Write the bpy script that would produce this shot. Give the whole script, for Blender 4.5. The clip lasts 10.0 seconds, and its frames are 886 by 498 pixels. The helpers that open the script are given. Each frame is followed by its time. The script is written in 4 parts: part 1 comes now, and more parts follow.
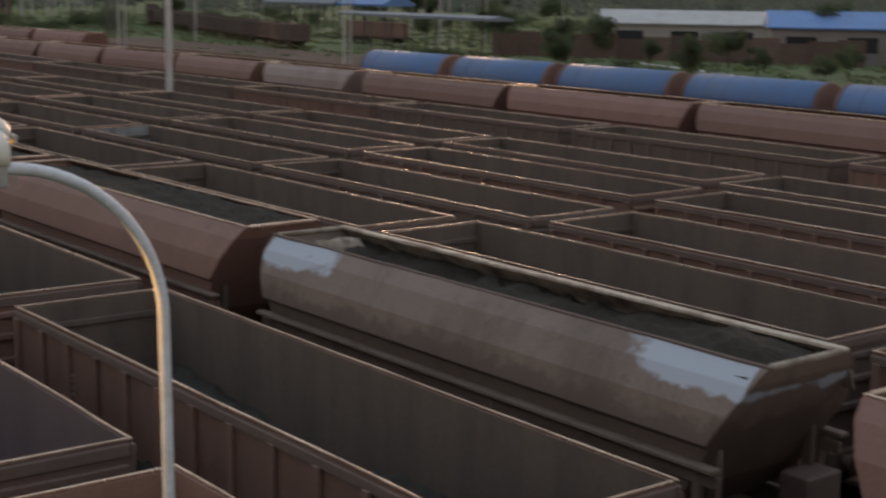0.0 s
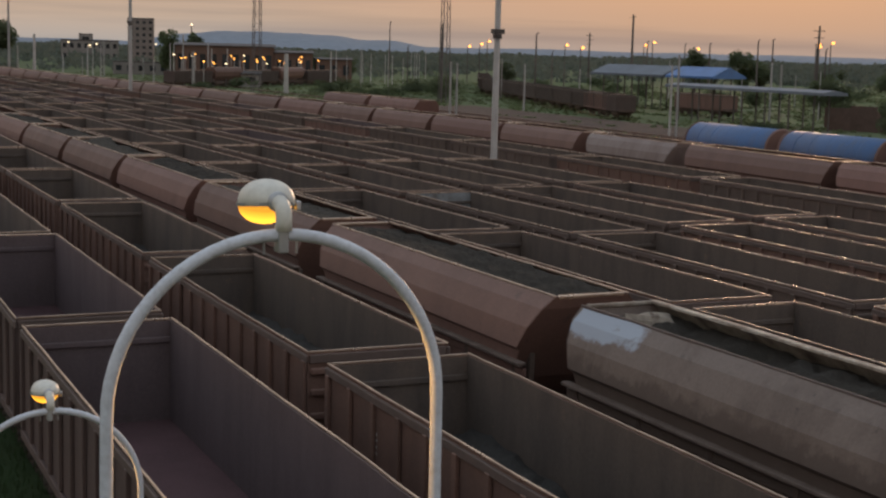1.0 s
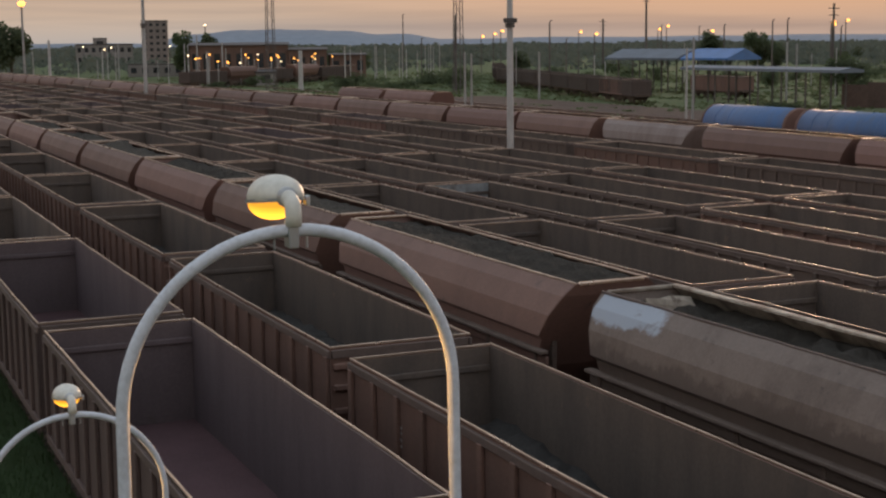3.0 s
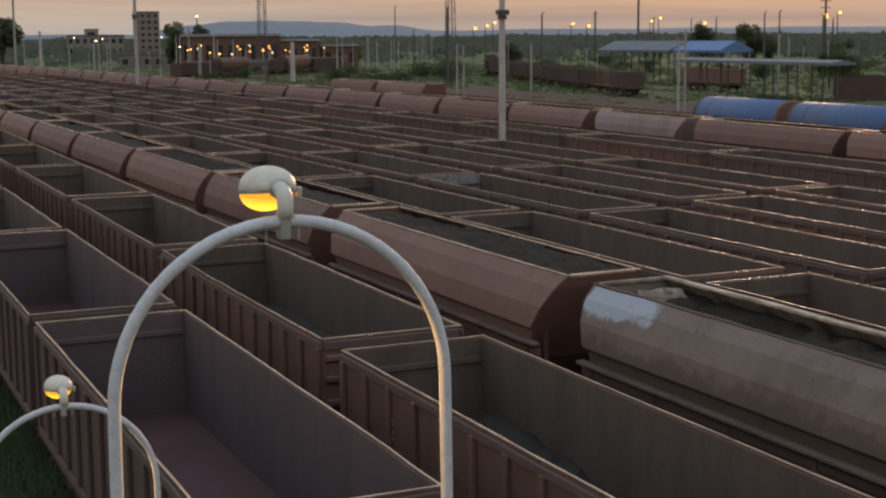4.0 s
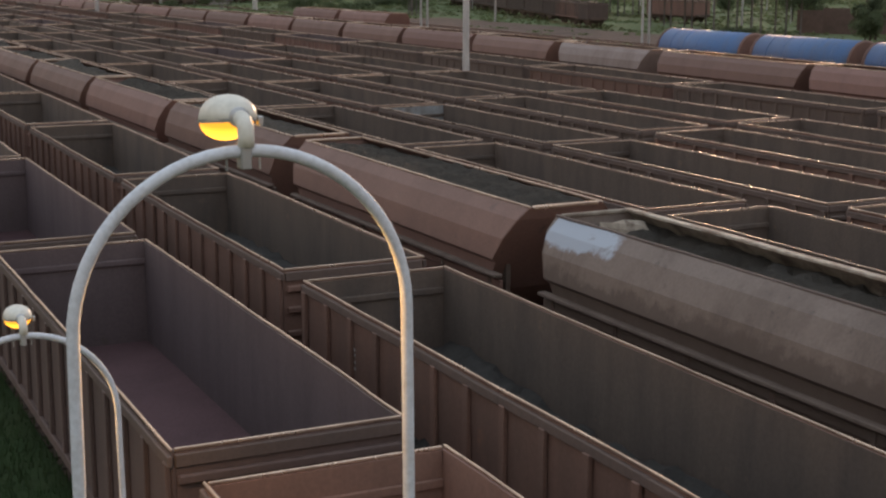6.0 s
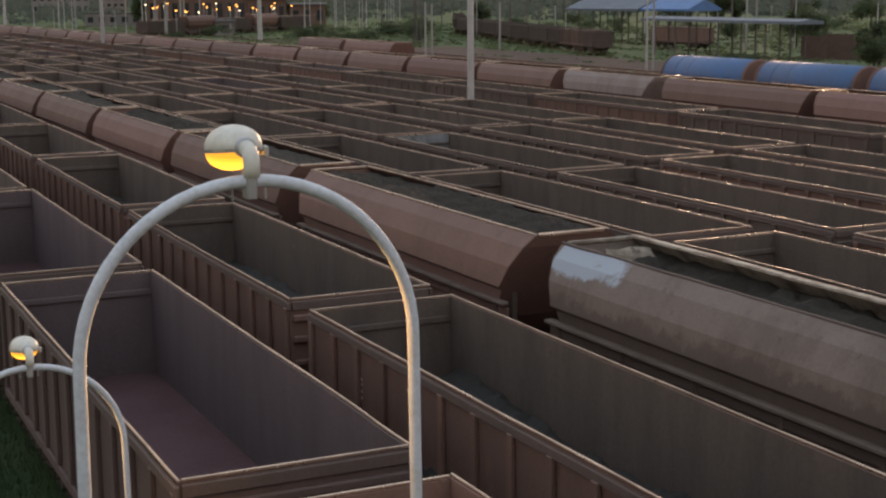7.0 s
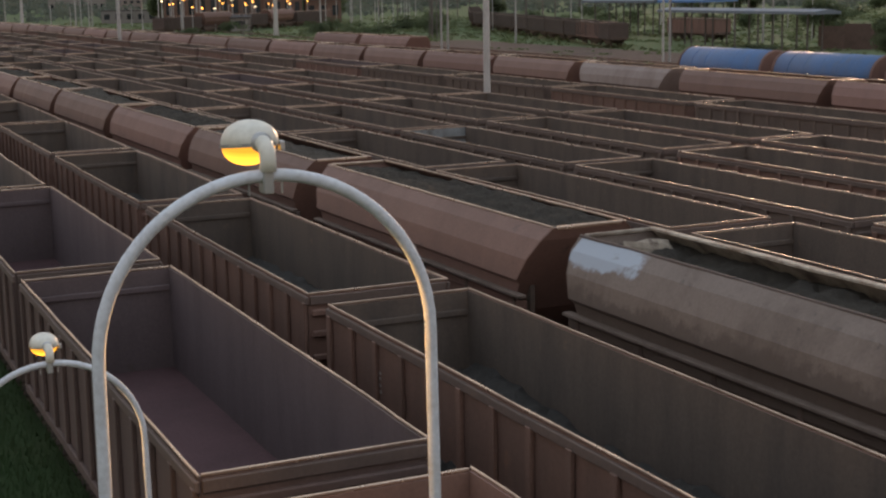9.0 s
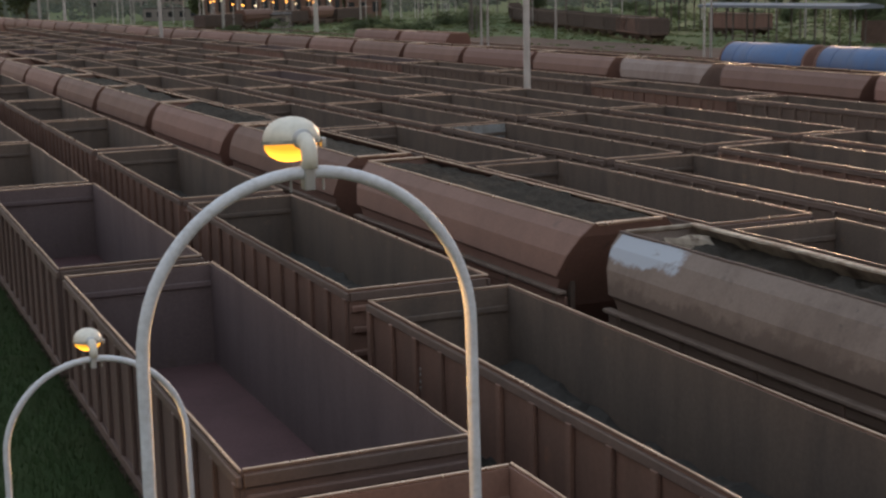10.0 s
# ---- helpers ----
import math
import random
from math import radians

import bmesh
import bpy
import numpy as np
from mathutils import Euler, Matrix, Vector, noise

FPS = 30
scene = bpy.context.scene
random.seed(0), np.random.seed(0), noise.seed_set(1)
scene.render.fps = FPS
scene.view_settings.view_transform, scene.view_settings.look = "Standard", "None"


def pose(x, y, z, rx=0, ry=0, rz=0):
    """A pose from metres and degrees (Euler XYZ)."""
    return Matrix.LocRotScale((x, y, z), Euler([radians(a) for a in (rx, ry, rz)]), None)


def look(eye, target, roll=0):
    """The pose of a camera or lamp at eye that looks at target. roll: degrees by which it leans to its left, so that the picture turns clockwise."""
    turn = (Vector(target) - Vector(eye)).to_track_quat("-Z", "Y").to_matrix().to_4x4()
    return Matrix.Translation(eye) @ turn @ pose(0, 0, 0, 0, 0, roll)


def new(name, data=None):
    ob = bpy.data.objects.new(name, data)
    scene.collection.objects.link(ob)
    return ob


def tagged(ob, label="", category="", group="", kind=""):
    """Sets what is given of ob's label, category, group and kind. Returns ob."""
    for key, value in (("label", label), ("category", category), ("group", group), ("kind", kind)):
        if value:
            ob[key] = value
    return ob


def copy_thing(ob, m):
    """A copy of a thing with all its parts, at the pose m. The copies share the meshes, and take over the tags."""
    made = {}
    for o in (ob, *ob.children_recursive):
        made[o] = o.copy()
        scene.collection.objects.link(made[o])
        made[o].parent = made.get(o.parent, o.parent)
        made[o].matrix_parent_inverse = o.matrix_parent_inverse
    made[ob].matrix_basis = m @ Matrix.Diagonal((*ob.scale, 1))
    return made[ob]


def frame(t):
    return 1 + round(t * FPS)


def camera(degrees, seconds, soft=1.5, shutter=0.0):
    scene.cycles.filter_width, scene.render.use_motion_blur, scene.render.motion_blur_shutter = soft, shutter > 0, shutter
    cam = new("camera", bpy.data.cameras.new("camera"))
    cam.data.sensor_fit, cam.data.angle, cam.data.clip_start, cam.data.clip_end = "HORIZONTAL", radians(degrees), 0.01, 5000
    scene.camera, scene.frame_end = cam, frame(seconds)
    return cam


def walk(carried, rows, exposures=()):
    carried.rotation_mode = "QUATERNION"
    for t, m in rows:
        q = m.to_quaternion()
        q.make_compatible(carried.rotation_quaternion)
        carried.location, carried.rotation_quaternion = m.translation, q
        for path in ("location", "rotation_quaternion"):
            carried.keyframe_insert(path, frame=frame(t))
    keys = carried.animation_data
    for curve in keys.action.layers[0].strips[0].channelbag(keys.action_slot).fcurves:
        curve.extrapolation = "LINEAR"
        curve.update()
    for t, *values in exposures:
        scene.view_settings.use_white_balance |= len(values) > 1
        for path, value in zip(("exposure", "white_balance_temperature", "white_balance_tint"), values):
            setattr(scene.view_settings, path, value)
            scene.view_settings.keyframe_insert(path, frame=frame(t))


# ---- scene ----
cam = camera(34.2, 10.0, soft=2.3, shutter=0.3)
PATH = [
    (0, (0.417, 0.824, 8.778), (1.616, 2.383, 8.418), 0.9),
    (0.2, (0.473, 0.844, 8.78), (1.576, 2.477, 8.437), 1.5),
    (0.5, (0.623, 0.866, 8.786), (1.563, 2.603, 8.47), 1.9),
    (0.7, (0.695, 0.886, 8.787), (1.566, 2.662, 8.489), 2.0),
    (1, (0.727, 0.952, 8.785), (1.554, 2.752, 8.511), 1.5),
    (1.5, (0.726, 0.977, 8.775), (1.536, 2.787, 8.518), 0.4),
    (2, (0.76, 0.982, 8.773), (1.545, 2.801, 8.5), 0.2),
    (2.5, (0.785, 0.977, 8.772), (1.575, 2.793, 8.49), -0.4),
    (4, (0.784, 0.972, 8.769), (1.594, 2.777, 8.472), -0.5),
    (4.5, (0.792, 0.997, 8.767), (1.604, 2.796, 8.446), -0.4),
    (5, (0.792, 0.992, 8.76), (1.626, 2.771, 8.385), 0.2),
    (5.5, (0.796, 0.997, 8.762), (1.646, 2.762, 8.357), 0.2),
    (7, (0.803, 1.007, 8.764), (1.648, 2.785, 8.411), -0.4),
    (7.5, (0.794, 1.003, 8.764), (1.626, 2.787, 8.408), -0.5),
    (8, (0.787, 0.976, 8.765), (1.595, 2.77, 8.407), -1.0),
    (8.5, (0.791, 0.992, 8.764), (1.593, 2.789, 8.405), -1.0),
    (9, (0.803, 0.995, 8.761), (1.625, 2.782, 8.4), -1.0),
    (9.5, (0.807, 0.994, 8.76), (1.635, 2.778, 8.397), -1.2),
    (10, (0.789, 0.97, 8.765), (1.56, 2.779, 8.4), -1.3),
]
walk(cam, [(t, look(eye, target, roll)) for t, eye, target, roll in PATH],
     exposures=[(0, 0.04), (0.4, -0.06), (1.0, -0.12), (1.5, -0.27), (2.0, -0.14), (2.7, -0.02), (4.2, 0.0), (4.6, 0.1), (5.2, 0.29), (5.7, 0.40), (7.0, 0.24), (10.0, 0.23)])

# ---- world, sun, lamps ----
SUN_AZ, SUN_EL = radians(38), radians(3.2)      # azimuth from +y towards +x
world = bpy.data.worlds.new("dusk")
scene.world = world
world.use_nodes = True
wn, wl = world.node_tree.nodes, world.node_tree.links
wn.clear()
sky = wn.new("ShaderNodeTexSky")
sky.sky_type, sky.sun_disc = "NISHITA", False
sky.sun_elevation, sky.sun_rotation = SUN_EL, SUN_AZ
sky.air_density, sky.dust_density, sky.ozone_density = 1.0, 4.0, 2.0
coord = wn.new("ShaderNodeTexCoord")
cloud_map = wn.new("ShaderNodeMapping")
cloud_map.inputs["Scale"].default_value = (1.3, 1.3, 34.0)
cloud = wn.new("ShaderNodeTexNoise")
cloud.inputs["Scale"].default_value, cloud.inputs["Detail"].default_value = 1.6, 5.0
ramp = wn.new("ShaderNodeValToRGB")
ramp.color_ramp.elements[0].position, ramp.color_ramp.elements[1].position = 0.44, 0.64
ramp.color_ramp.elements[0].color, ramp.color_ramp.elements[1].color = (0.0, 0.0, 0.0, 1), (1, 1, 1, 1)
veil = wn.new("ShaderNodeMixRGB")              # thin high cloud, evenly grey-beige
sep = wn.new("ShaderNodeSeparateXYZ")
rise = wn.new("ShaderNodeValToRGB")            # warm above the horizon, pale blue-grey overhead
rise.color_ramp.elements[0].position, rise.color_ramp.elements[0].color = 0.0, (0.52, 0.46, 0.42, 1)
rise.color_ramp.elements[1].position, rise.color_ramp.elements[1].color = 0.75, (0.70, 0.78, 0.88, 1)
for at, col in ((0.02, (0.66, 0.49, 0.37, 1)), (0.05, (0.70, 0.47, 0.33, 1)), (0.16, (0.62, 0.50, 0.41, 1)), (0.35, (0.64, 0.63, 0.63, 1))):
    rise.color_ramp.elements.new(at).color = col
lift = wn.new("ShaderNodeVectorMath")
lift.operation = "SCALE"
lift.inputs["Scale"].default_value = 10.0
wl.new(coord.outputs["Generated"], sep.inputs[0])
wl.new(sep.outputs["Z"], rise.inputs["Fac"])
wl.new(rise.outputs["Color"], lift.inputs[0])
bands = wn.new("ShaderNodeMixRGB")             # soft grey streaks of cloud
bands.blend_type = "MULTIPLY"
bands.inputs["Color2"].default_value = (0.72, 0.76, 0.83, 1)
aim = wn.new("ShaderNodeVectorMath")             # pinker towards the set sun
aim.operation = "DOT_PRODUCT"
aim.inputs[1].default_value = (math.sin(SUN_AZ + radians(4)), math.cos(SUN_AZ + radians(4)), 0.06)
near_sun = wn.new("ShaderNodeMapRange")
near_sun.inputs["From Min"].default_value, near_sun.inputs["From Max"].default_value = 0.90, 1.0
near_sun.inputs["To Max"].default_value = 0.9
flush = wn.new("ShaderNodeMixRGB")
flush.blend_type = "MULTIPLY"
flush.inputs["Color2"].default_value = (0.93, 0.79, 0.74, 1)
wl.new(coord.outputs["Generated"], aim.inputs[0])
wl.new(aim.outputs["Value"], near_sun.inputs["Value"])
wl.new(near_sun.outputs[0], flush.inputs["Fac"])
wl.new(lift.outputs[0], flush.inputs["Color1"])
wl.new(flush.outputs["Color"], bands.inputs["Color1"])
wl.new(ramp.outputs["Color"], bands.inputs["Fac"])
wl.new(bands.outputs["Color"], veil.inputs["Color2"])
veil_f = wn.new("ShaderNodeMath")
veil_f.operation = "MULTIPLY_ADD"
veil_f.inputs[1].default_value, veil_f.inputs[2].default_value = 0.0, 0.92
back = wn.new("ShaderNodeBackground")
back.inputs["Strength"].default_value = 0.1
wout = wn.new("ShaderNodeOutputWorld")
wl.new(coord.outputs["Generated"], cloud_map.inputs["Vector"])
wl.new(cloud_map.outputs["Vector"], cloud.inputs["Vector"])
wl.new(cloud.outputs["Fac"], ramp.inputs["Fac"])
wl.new(ramp.outputs["Color"], veil_f.inputs[0])
wl.new(veil_f.outputs[0], veil.inputs["Fac"])
wl.new(sky.outputs["Color"], veil.inputs["Color1"])
wl.new(veil.outputs["Color"], back.inputs["Color"])
wl.new(back.outputs["Background"], wout.inputs["Surface"])

sun = new("sun", bpy.data.lights.new("sun", "SUN"))
sun.data.energy, sun.data.angle, sun.data.color = 0.7, radians(10), (1.0, 0.62, 0.38)
sun.matrix_basis = look((0, 0, 0), (-math.sin(SUN_AZ), -math.cos(SUN_AZ), -math.tan(SUN_EL)))


def sodium(x, y, z, watts):
    lamp = new("sodium_light", bpy.data.lights.new("sodium_light", "SPOT"))
    lamp.data.energy, lamp.data.color, lamp.data.shadow_soft_size = watts, (1.0, 0.5, 0.14), 0.03
    lamp.data.spot_size, lamp.data.spot_blend = radians(128), 0.35
    lamp.location = (x, y, z)


# ---- materials ----
def mat(name, base, rough=0.8, metal=0.0, stain=None, stain_amt=0.5, scale=1.2, grain=18.0, bump=0.25, dist=0.01,
        streak=False, worn=None, rnd=0.25, extra=None):
    """A weathered surface: base colour, stains of a second colour at metre scale, fine grain, bump, tone by piece."""
    m = bpy.data.materials.new(name)
    m.use_nodes = True
    n, k = m.node_tree.nodes, m.node_tree.links
    p = n["Principled BSDF"]
    tc = n.new("ShaderNodeTexCoord")
    mp = n.new("ShaderNodeMapping")
    mp.inputs["Scale"].default_value = (1, 1, 0.22) if streak else (1, 1, 1)
    info = n.new("ShaderNodeObjectInfo")
    shift = n.new("ShaderNodeVectorMath")
    shift.operation = "ADD"
    comb = n.new("ShaderNodeCombineXYZ")
    times = n.new("ShaderNodeMath")
    times.operation = "MULTIPLY"
    times.inputs[1].default_value = 57.0
    k.new(info.outputs["Random"], times.inputs[0])
    for i in range(3):
        k.new(times.outputs[0], comb.inputs[i])
    k.new(tc.outputs["Object"], shift.inputs[0])
    k.new(comb.outputs[0], shift.inputs[1])
    k.new(shift.outputs[0], mp.inputs["Vector"])
    big = n.new("ShaderNodeTexNoise")
    big.inputs["Scale"].default_value, big.inputs["Detail"].default_value, big.inputs["Roughness"].default_value = scale, 6, 0.65
    fine = n.new("ShaderNodeTexNoise")
    fine.inputs["Scale"].default_value, fine.inputs["Detail"].default_value = grain, 5
    k.new(mp.outputs[0], big.inputs["Vector"])
    k.new(shift.outputs[0], fine.inputs["Vector"])
    r1 = n.new("ShaderNodeValToRGB")
    r1.color_ramp.elements[0].position, r1.color_ramp.elements[1].position = 0.42, 0.66
    k.new(big.outputs["Fac"], r1.inputs["Fac"])
    amt = n.new("ShaderNodeMath")
    amt.operation = "MULTIPLY"
    amt.inputs[1].default_value = stain_amt
    k.new(r1.outputs["Color"], amt.inputs[0])
    mix = n.new("ShaderNodeMixRGB")
    mix.inputs["Color1"].default_value = (*base, 1)
    mix.inputs["Color2"].default_value = (*(stain or [c * 0.5 for c in base]), 1)
    k.new(amt.outputs[0], mix.inputs["Fac"])
    tone = n.new("ShaderNodeMapRange")
    tone.inputs["To Min"].default_value, tone.inputs["To Max"].default_value = 0.75, 1.25
    k.new(fine.outputs["Fac"], tone.inputs["Value"])
    tone2 = n.new("ShaderNodeMapRange")
    tone2.inputs["To Min"].default_value, tone2.inputs["To Max"].default_value = 1 - rnd, 1 + rnd
    k.new(info.outputs["Random"], tone2.inputs["Value"])
    mul = n.new("ShaderNodeMath")
    mul.operation = "MULTIPLY"
    k.new(tone.outputs[0], mul.inputs[0])
    k.new(tone2.outputs[0], mul.inputs[1])
    scl = n.new("ShaderNodeVectorMath")
    scl.operation = "SCALE"
    k.new(mix.outputs["Color"], scl.inputs[0])
    k.new(mul.outputs[0], scl.inputs["Scale"])
    colour = scl.outputs[0]
    if worn:                                     # a third colour in hard-edged patches
        wcol, wlo, wscale = worn
        wn_ = n.new("ShaderNodeTexNoise")
        wn_.inputs["Scale"].default_value, wn_.inputs["Detail"].default_value, wn_.inputs["Roughness"].default_value = wscale, 8, 0.7
        k.new(shift.outputs[0], wn_.inputs["Vector"])
        wr = n.new("ShaderNodeValToRGB")
        wr.color_ramp.elements[0].position, wr.color_ramp.elements[1].position = wlo, wlo + 0.07
        k.new(wn_.outputs["Fac"], wr.inputs["Fac"])
        wm = n.new("ShaderNodeMixRGB")
        wm.inputs["Color2"].default_value = (*wcol, 1)
        k.new(wr.outputs["Color"], wm.inputs["Fac"])
        k.new(colour, wm.inputs["Color1"])
        colour = wm.outputs["Color"]
    if extra:
        colour = extra(n, k, tc, colour, big)
    k.new(colour, p.inputs["Base Color"])
    rr = n.new("ShaderNodeMapRange")
    rr.inputs["To Min"].default_value, rr.inputs["To Max"].default_value = max(rough - 0.15, 0.05), min(rough + 0.12, 1.0)
    k.new(big.outputs["Fac"], rr.inputs["Value"])
    k.new(rr.outputs[0], p.inputs["Roughness"])
    p.inputs["Metallic"].default_value = metal
    if rough >= 0.9:                             # loose or matt matter has next to no sheen
        p.inputs["Specular IOR Level"].default_value = 0.12
    bp = n.new("ShaderNodeBump")
    bp.inputs["Strength"].default_value, bp.inputs["Distance"].default_value = bump, dist
    k.new(fine.outputs["Fac"], bp.inputs["Height"])
    k.new(bp.outputs[0], p.inputs["Normal"])
    return m


def glow(name, colour, strength):
    m = bpy.data.materials.new(name)
    m.use_nodes = True
    p = m.node_tree.nodes["Principled BSDF"]
    p.inputs["Base Color"].default_value = (*colour, 1)
    p.inputs["Emission Color"].default_value = (*colour, 1)
    p.inputs["Emission Strength"].default_value = strength
    return m


def white_end_patches(n, k, tc, colour, big):
    """Remains of pale blue-grey paint near both ends and along the top of a hopper."""
    sep = n.new("ShaderNodeSeparateXYZ")
    k.new(tc.outputs["Object"], sep.inputs[0])
    ay = n.new("ShaderNodeMath")
    ay.operation = "ABSOLUTE"
    k.new(sep.outputs["Y"], ay.inputs[0])
    ry = n.new("ShaderNodeMapRange")
    ry.inputs["From Min"].default_value, ry.inputs["From Max"].default_value = 2.2, 4.6
    k.new(ay.outputs[0], ry.inputs["Value"])
    lip = n.new("ShaderNodeMapRange")
    lip.inputs["From Min"].default_value, lip.inputs["From Max"].default_value = 5.95, 6.02
    lip.inputs["To Min"].default_value, lip.inputs["To Max"].default_value = 1.0, 0.0
    k.new(ay.outputs[0], lip.inputs["Value"])
    keep = n.new("ShaderNodeMath")
    keep.operation = "MULTIPLY"
    k.new(lip.outputs[0], keep.inputs[0])
    rz = n.new("ShaderNodeMapRange")
    rz.inputs["From Min"].default_value, rz.inputs["From Max"].default_value = 3.25, 3.6
    k.new(sep.outputs["Z"], rz.inputs["Value"])
    a = n.new("ShaderNodeMath")
    a.operation = "MULTIPLY"
    k.new(ry.outputs[0], keep.inputs[1])
    k.new(keep.outputs[0], a.inputs[0])
    k.new(rz.outputs[0], a.inputs[1])
    ns = n.new("ShaderNodeTexNoise")
    ns.inputs["Scale"].default_value, ns.inputs["Detail"].default_value, ns.inputs["Roughness"].default_value = 1.3, 9, 0.68
    k.new(tc.outputs["Object"], ns.inputs["Vector"])
    b = n.new("ShaderNodeMath")
    b.operation = "MULTIPLY_ADD"
    k.new(a.outputs[0], b.inputs[0])
    b.inputs[1].default_value = 0.57
    k.new(ns.outputs["Fac"], b.inputs[2])
    r = n.new("ShaderNodeValToRGB")
    r.color_ramp.elements[0].position, r.color_ramp.elements[1].position = 0.84, 0.96
    k.new(b.outputs[0], r.inputs["Fac"])
    mx = n.new("ShaderNodeMixRGB")
    mx.inputs["Color2"].default_value = (0.36, 0.40, 0.46, 1)
    k.new(r.outputs["Color"], mx.inputs["Fac"])
    k.new(colour, mx.inputs["Color1"])
    # a ragged rust edge where spilt coal slurry ran down to the bottom seam
    low = n.new("ShaderNodeMapRange")
    low.inputs["From Min"].default_value, low.inputs["From Max"].default_value = 3.35, 2.85
    k.new(sep.outputs["Z"], low.inputs["Value"])
    ns2 = n.new("ShaderNodeTexNoise")
    ns2.inputs["Scale"].default_value, ns2.inputs["Detail"].default_value, ns2.inputs["Roughness"].default_value = 1.7, 8, 0.72
    k.new(tc.outputs["Object"], ns2.inputs["Vector"])
    c = n.new("ShaderNodeMath")
    c.operation = "MULTIPLY_ADD"
    k.new(low.outputs[0], c.inputs[0])
    c.inputs[1].default_value = 0.42
    k.new(ns2.outputs["Fac"], c.inputs[2])
    r2 = n.new("ShaderNodeValToRGB")
    r2.color_ramp.elements[0].position, r2.color_ramp.elements[1].position = 0.66, 0.78
    k.new(c.outputs[0], r2.inputs["Fac"])
    f2 = n.new("ShaderNodeMath")
    f2.operation = "MULTIPLY"
    f2.inputs[1].default_value = 0.75
    k.new(r2.outputs["Color"], f2.inputs[0])
    mx2 = n.new("ShaderNodeMixRGB")
    mx2.inputs["Color2"].default_value = (0.09, 0.062, 0.048, 1)
    k.new(f2.outputs[0], mx2.inputs["Fac"])
    k.new(mx.outputs["Color"], mx2.inputs["Color1"])
    return mx2.outputs["Color"]


M_BROWN = mat("rusty_brown_paint", (0.178, 0.1, 0.075), 0.7, stain=(0.11, 0.07, 0.055), streak=True, rnd=0.12, worn=((0.20, 0.10, 0.065), 0.63, 2.2))
M_UMBER = mat("dark_umber_paint", (0.112, 0.074, 0.064), 0.75, stain=(0.08, 0.056, 0.05), streak=True, rnd=0.1, worn=((0.14, 0.08, 0.06), 0.64, 2.2))
M_RED = mat("faded_red_paint", (0.19, 0.105, 0.082), 0.7, stain=(0.12, 0.075, 0.062), streak=True, rnd=0.12, worn=((0.13, 0.075, 0.058), 0.62, 2.0))
M_GREY = mat("grey_brown_paint", (0.13, 0.092, 0.074), 0.7, stain=(0.09, 0.068, 0.056), streak=True, rnd=0.12)
M_INNER = mat("scoured_wagon_lining", (0.118, 0.087, 0.089), 0.75, stain=(0.08, 0.06, 0.061), streak=True, rnd=0.1, worn=((0.105, 0.08, 0.072), 0.61, 1.5))
M_INNER_D = mat("sooty_wagon_lining", (0.122, 0.092, 0.074), 0.8, stain=(0.074, 0.06, 0.053), stain_amt=0.75, streak=True, rnd=0.1, worn=((0.15, 0.105, 0.078), 0.63, 1.8))
M_INNER_R = mat("rust_red_lining", (0.21, 0.12, 0.09), 0.75, stain=(0.14, 0.085, 0.066), streak=True, rnd=0.1)
M_PALE_END = mat("pale_blue_end_lining", (0.26, 0.28, 0.29), 0.7, stain=(0.13, 0.11, 0.10), scale=1.4, stain_amt=0.9)
M_RAIL = mat("worn_steel_rim", (0.60, 0.45, 0.34), 0.31, 0.75, stain=(0.24, 0.17, 0.13), scale=0.9, grain=30, rnd=0.22, stain_amt=0.8)
M_DUSTY = mat("purple_ore_dust", (0.112, 0.066, 0.069), 0.95, stain=(0.078, 0.05, 0.052), scale=0.9, bump=0.6, dist=0.03)
M_LEDGE = mat("dust_covered_ledge", (0.19, 0.145, 0.12), 0.9, stain=(0.11, 0.082, 0.068), scale=1.8, rnd=0.1)
M_COPING = mat("dusty_coping", (0.122, 0.086, 0.072), 0.7, stain=(0.08, 0.06, 0.052), scale=1.4, rnd=0.12)
M_MARK = mat("faded_white_marking", (0.38, 0.36, 0.34), 0.8, stain=(0.2, 0.17, 0.15), scale=6)
M_UNDER = mat("grimy_underframe", (0.125, 0.096, 0.08), 0.9, stain=(0.15, 0.092, 0.068))
M_COAL = mat("coal_bed", (0.062, 0.058, 0.054), 0.9, stain=(0.088, 0.082, 0.074), scale=2.0, grain=26, bump=1.0, dist=0.06)
M_HOPPER = mat("red_brown_hopper_paint", (0.172, 0.095, 0.074), 0.62, stain=(0.135, 0.08, 0.063), streak=True, rnd=0.14, scale=0.8, worn=((0.115, 0.072, 0.058), 0.63, 1.9))
M_HOPPER2 = mat("pink_red_hopper_paint", (0.195, 0.102, 0.081), 0.62, stain=(0.15, 0.083, 0.068), streak=True, rnd=0.14, scale=0.8, worn=((0.14, 0.08, 0.062), 0.63, 1.9))
M_HOPPER_W = mat("bleached_hopper_paint", (0.178, 0.134, 0.110), 0.62, stain=(0.108, 0.077, 0.061), scale=1.1, streak=True, stain_amt=0.75, extra=white_end_patches, rnd=0.02, worn=((0.10, 0.075, 0.06), 0.61, 2.4))
M_HOPPER_L = mat("pale_grey_hopper_paint", (0.29, 0.225, 0.2), 0.62, stain=(0.18, 0.12, 0.10), streak=True)
M_CREAM = mat("dirty_cream_rim", (0.36, 0.31, 0.25), 0.7, stain=(0.16, 0.11, 0.08), scale=2.6, stain_amt=0.9)
M_BLUE = mat("blue_tank_paint", (0.05, 0.118, 0.27), 0.45, stain=(0.085, 0.11, 0.165), streak=True, rnd=0.15, stain_amt=0.6)
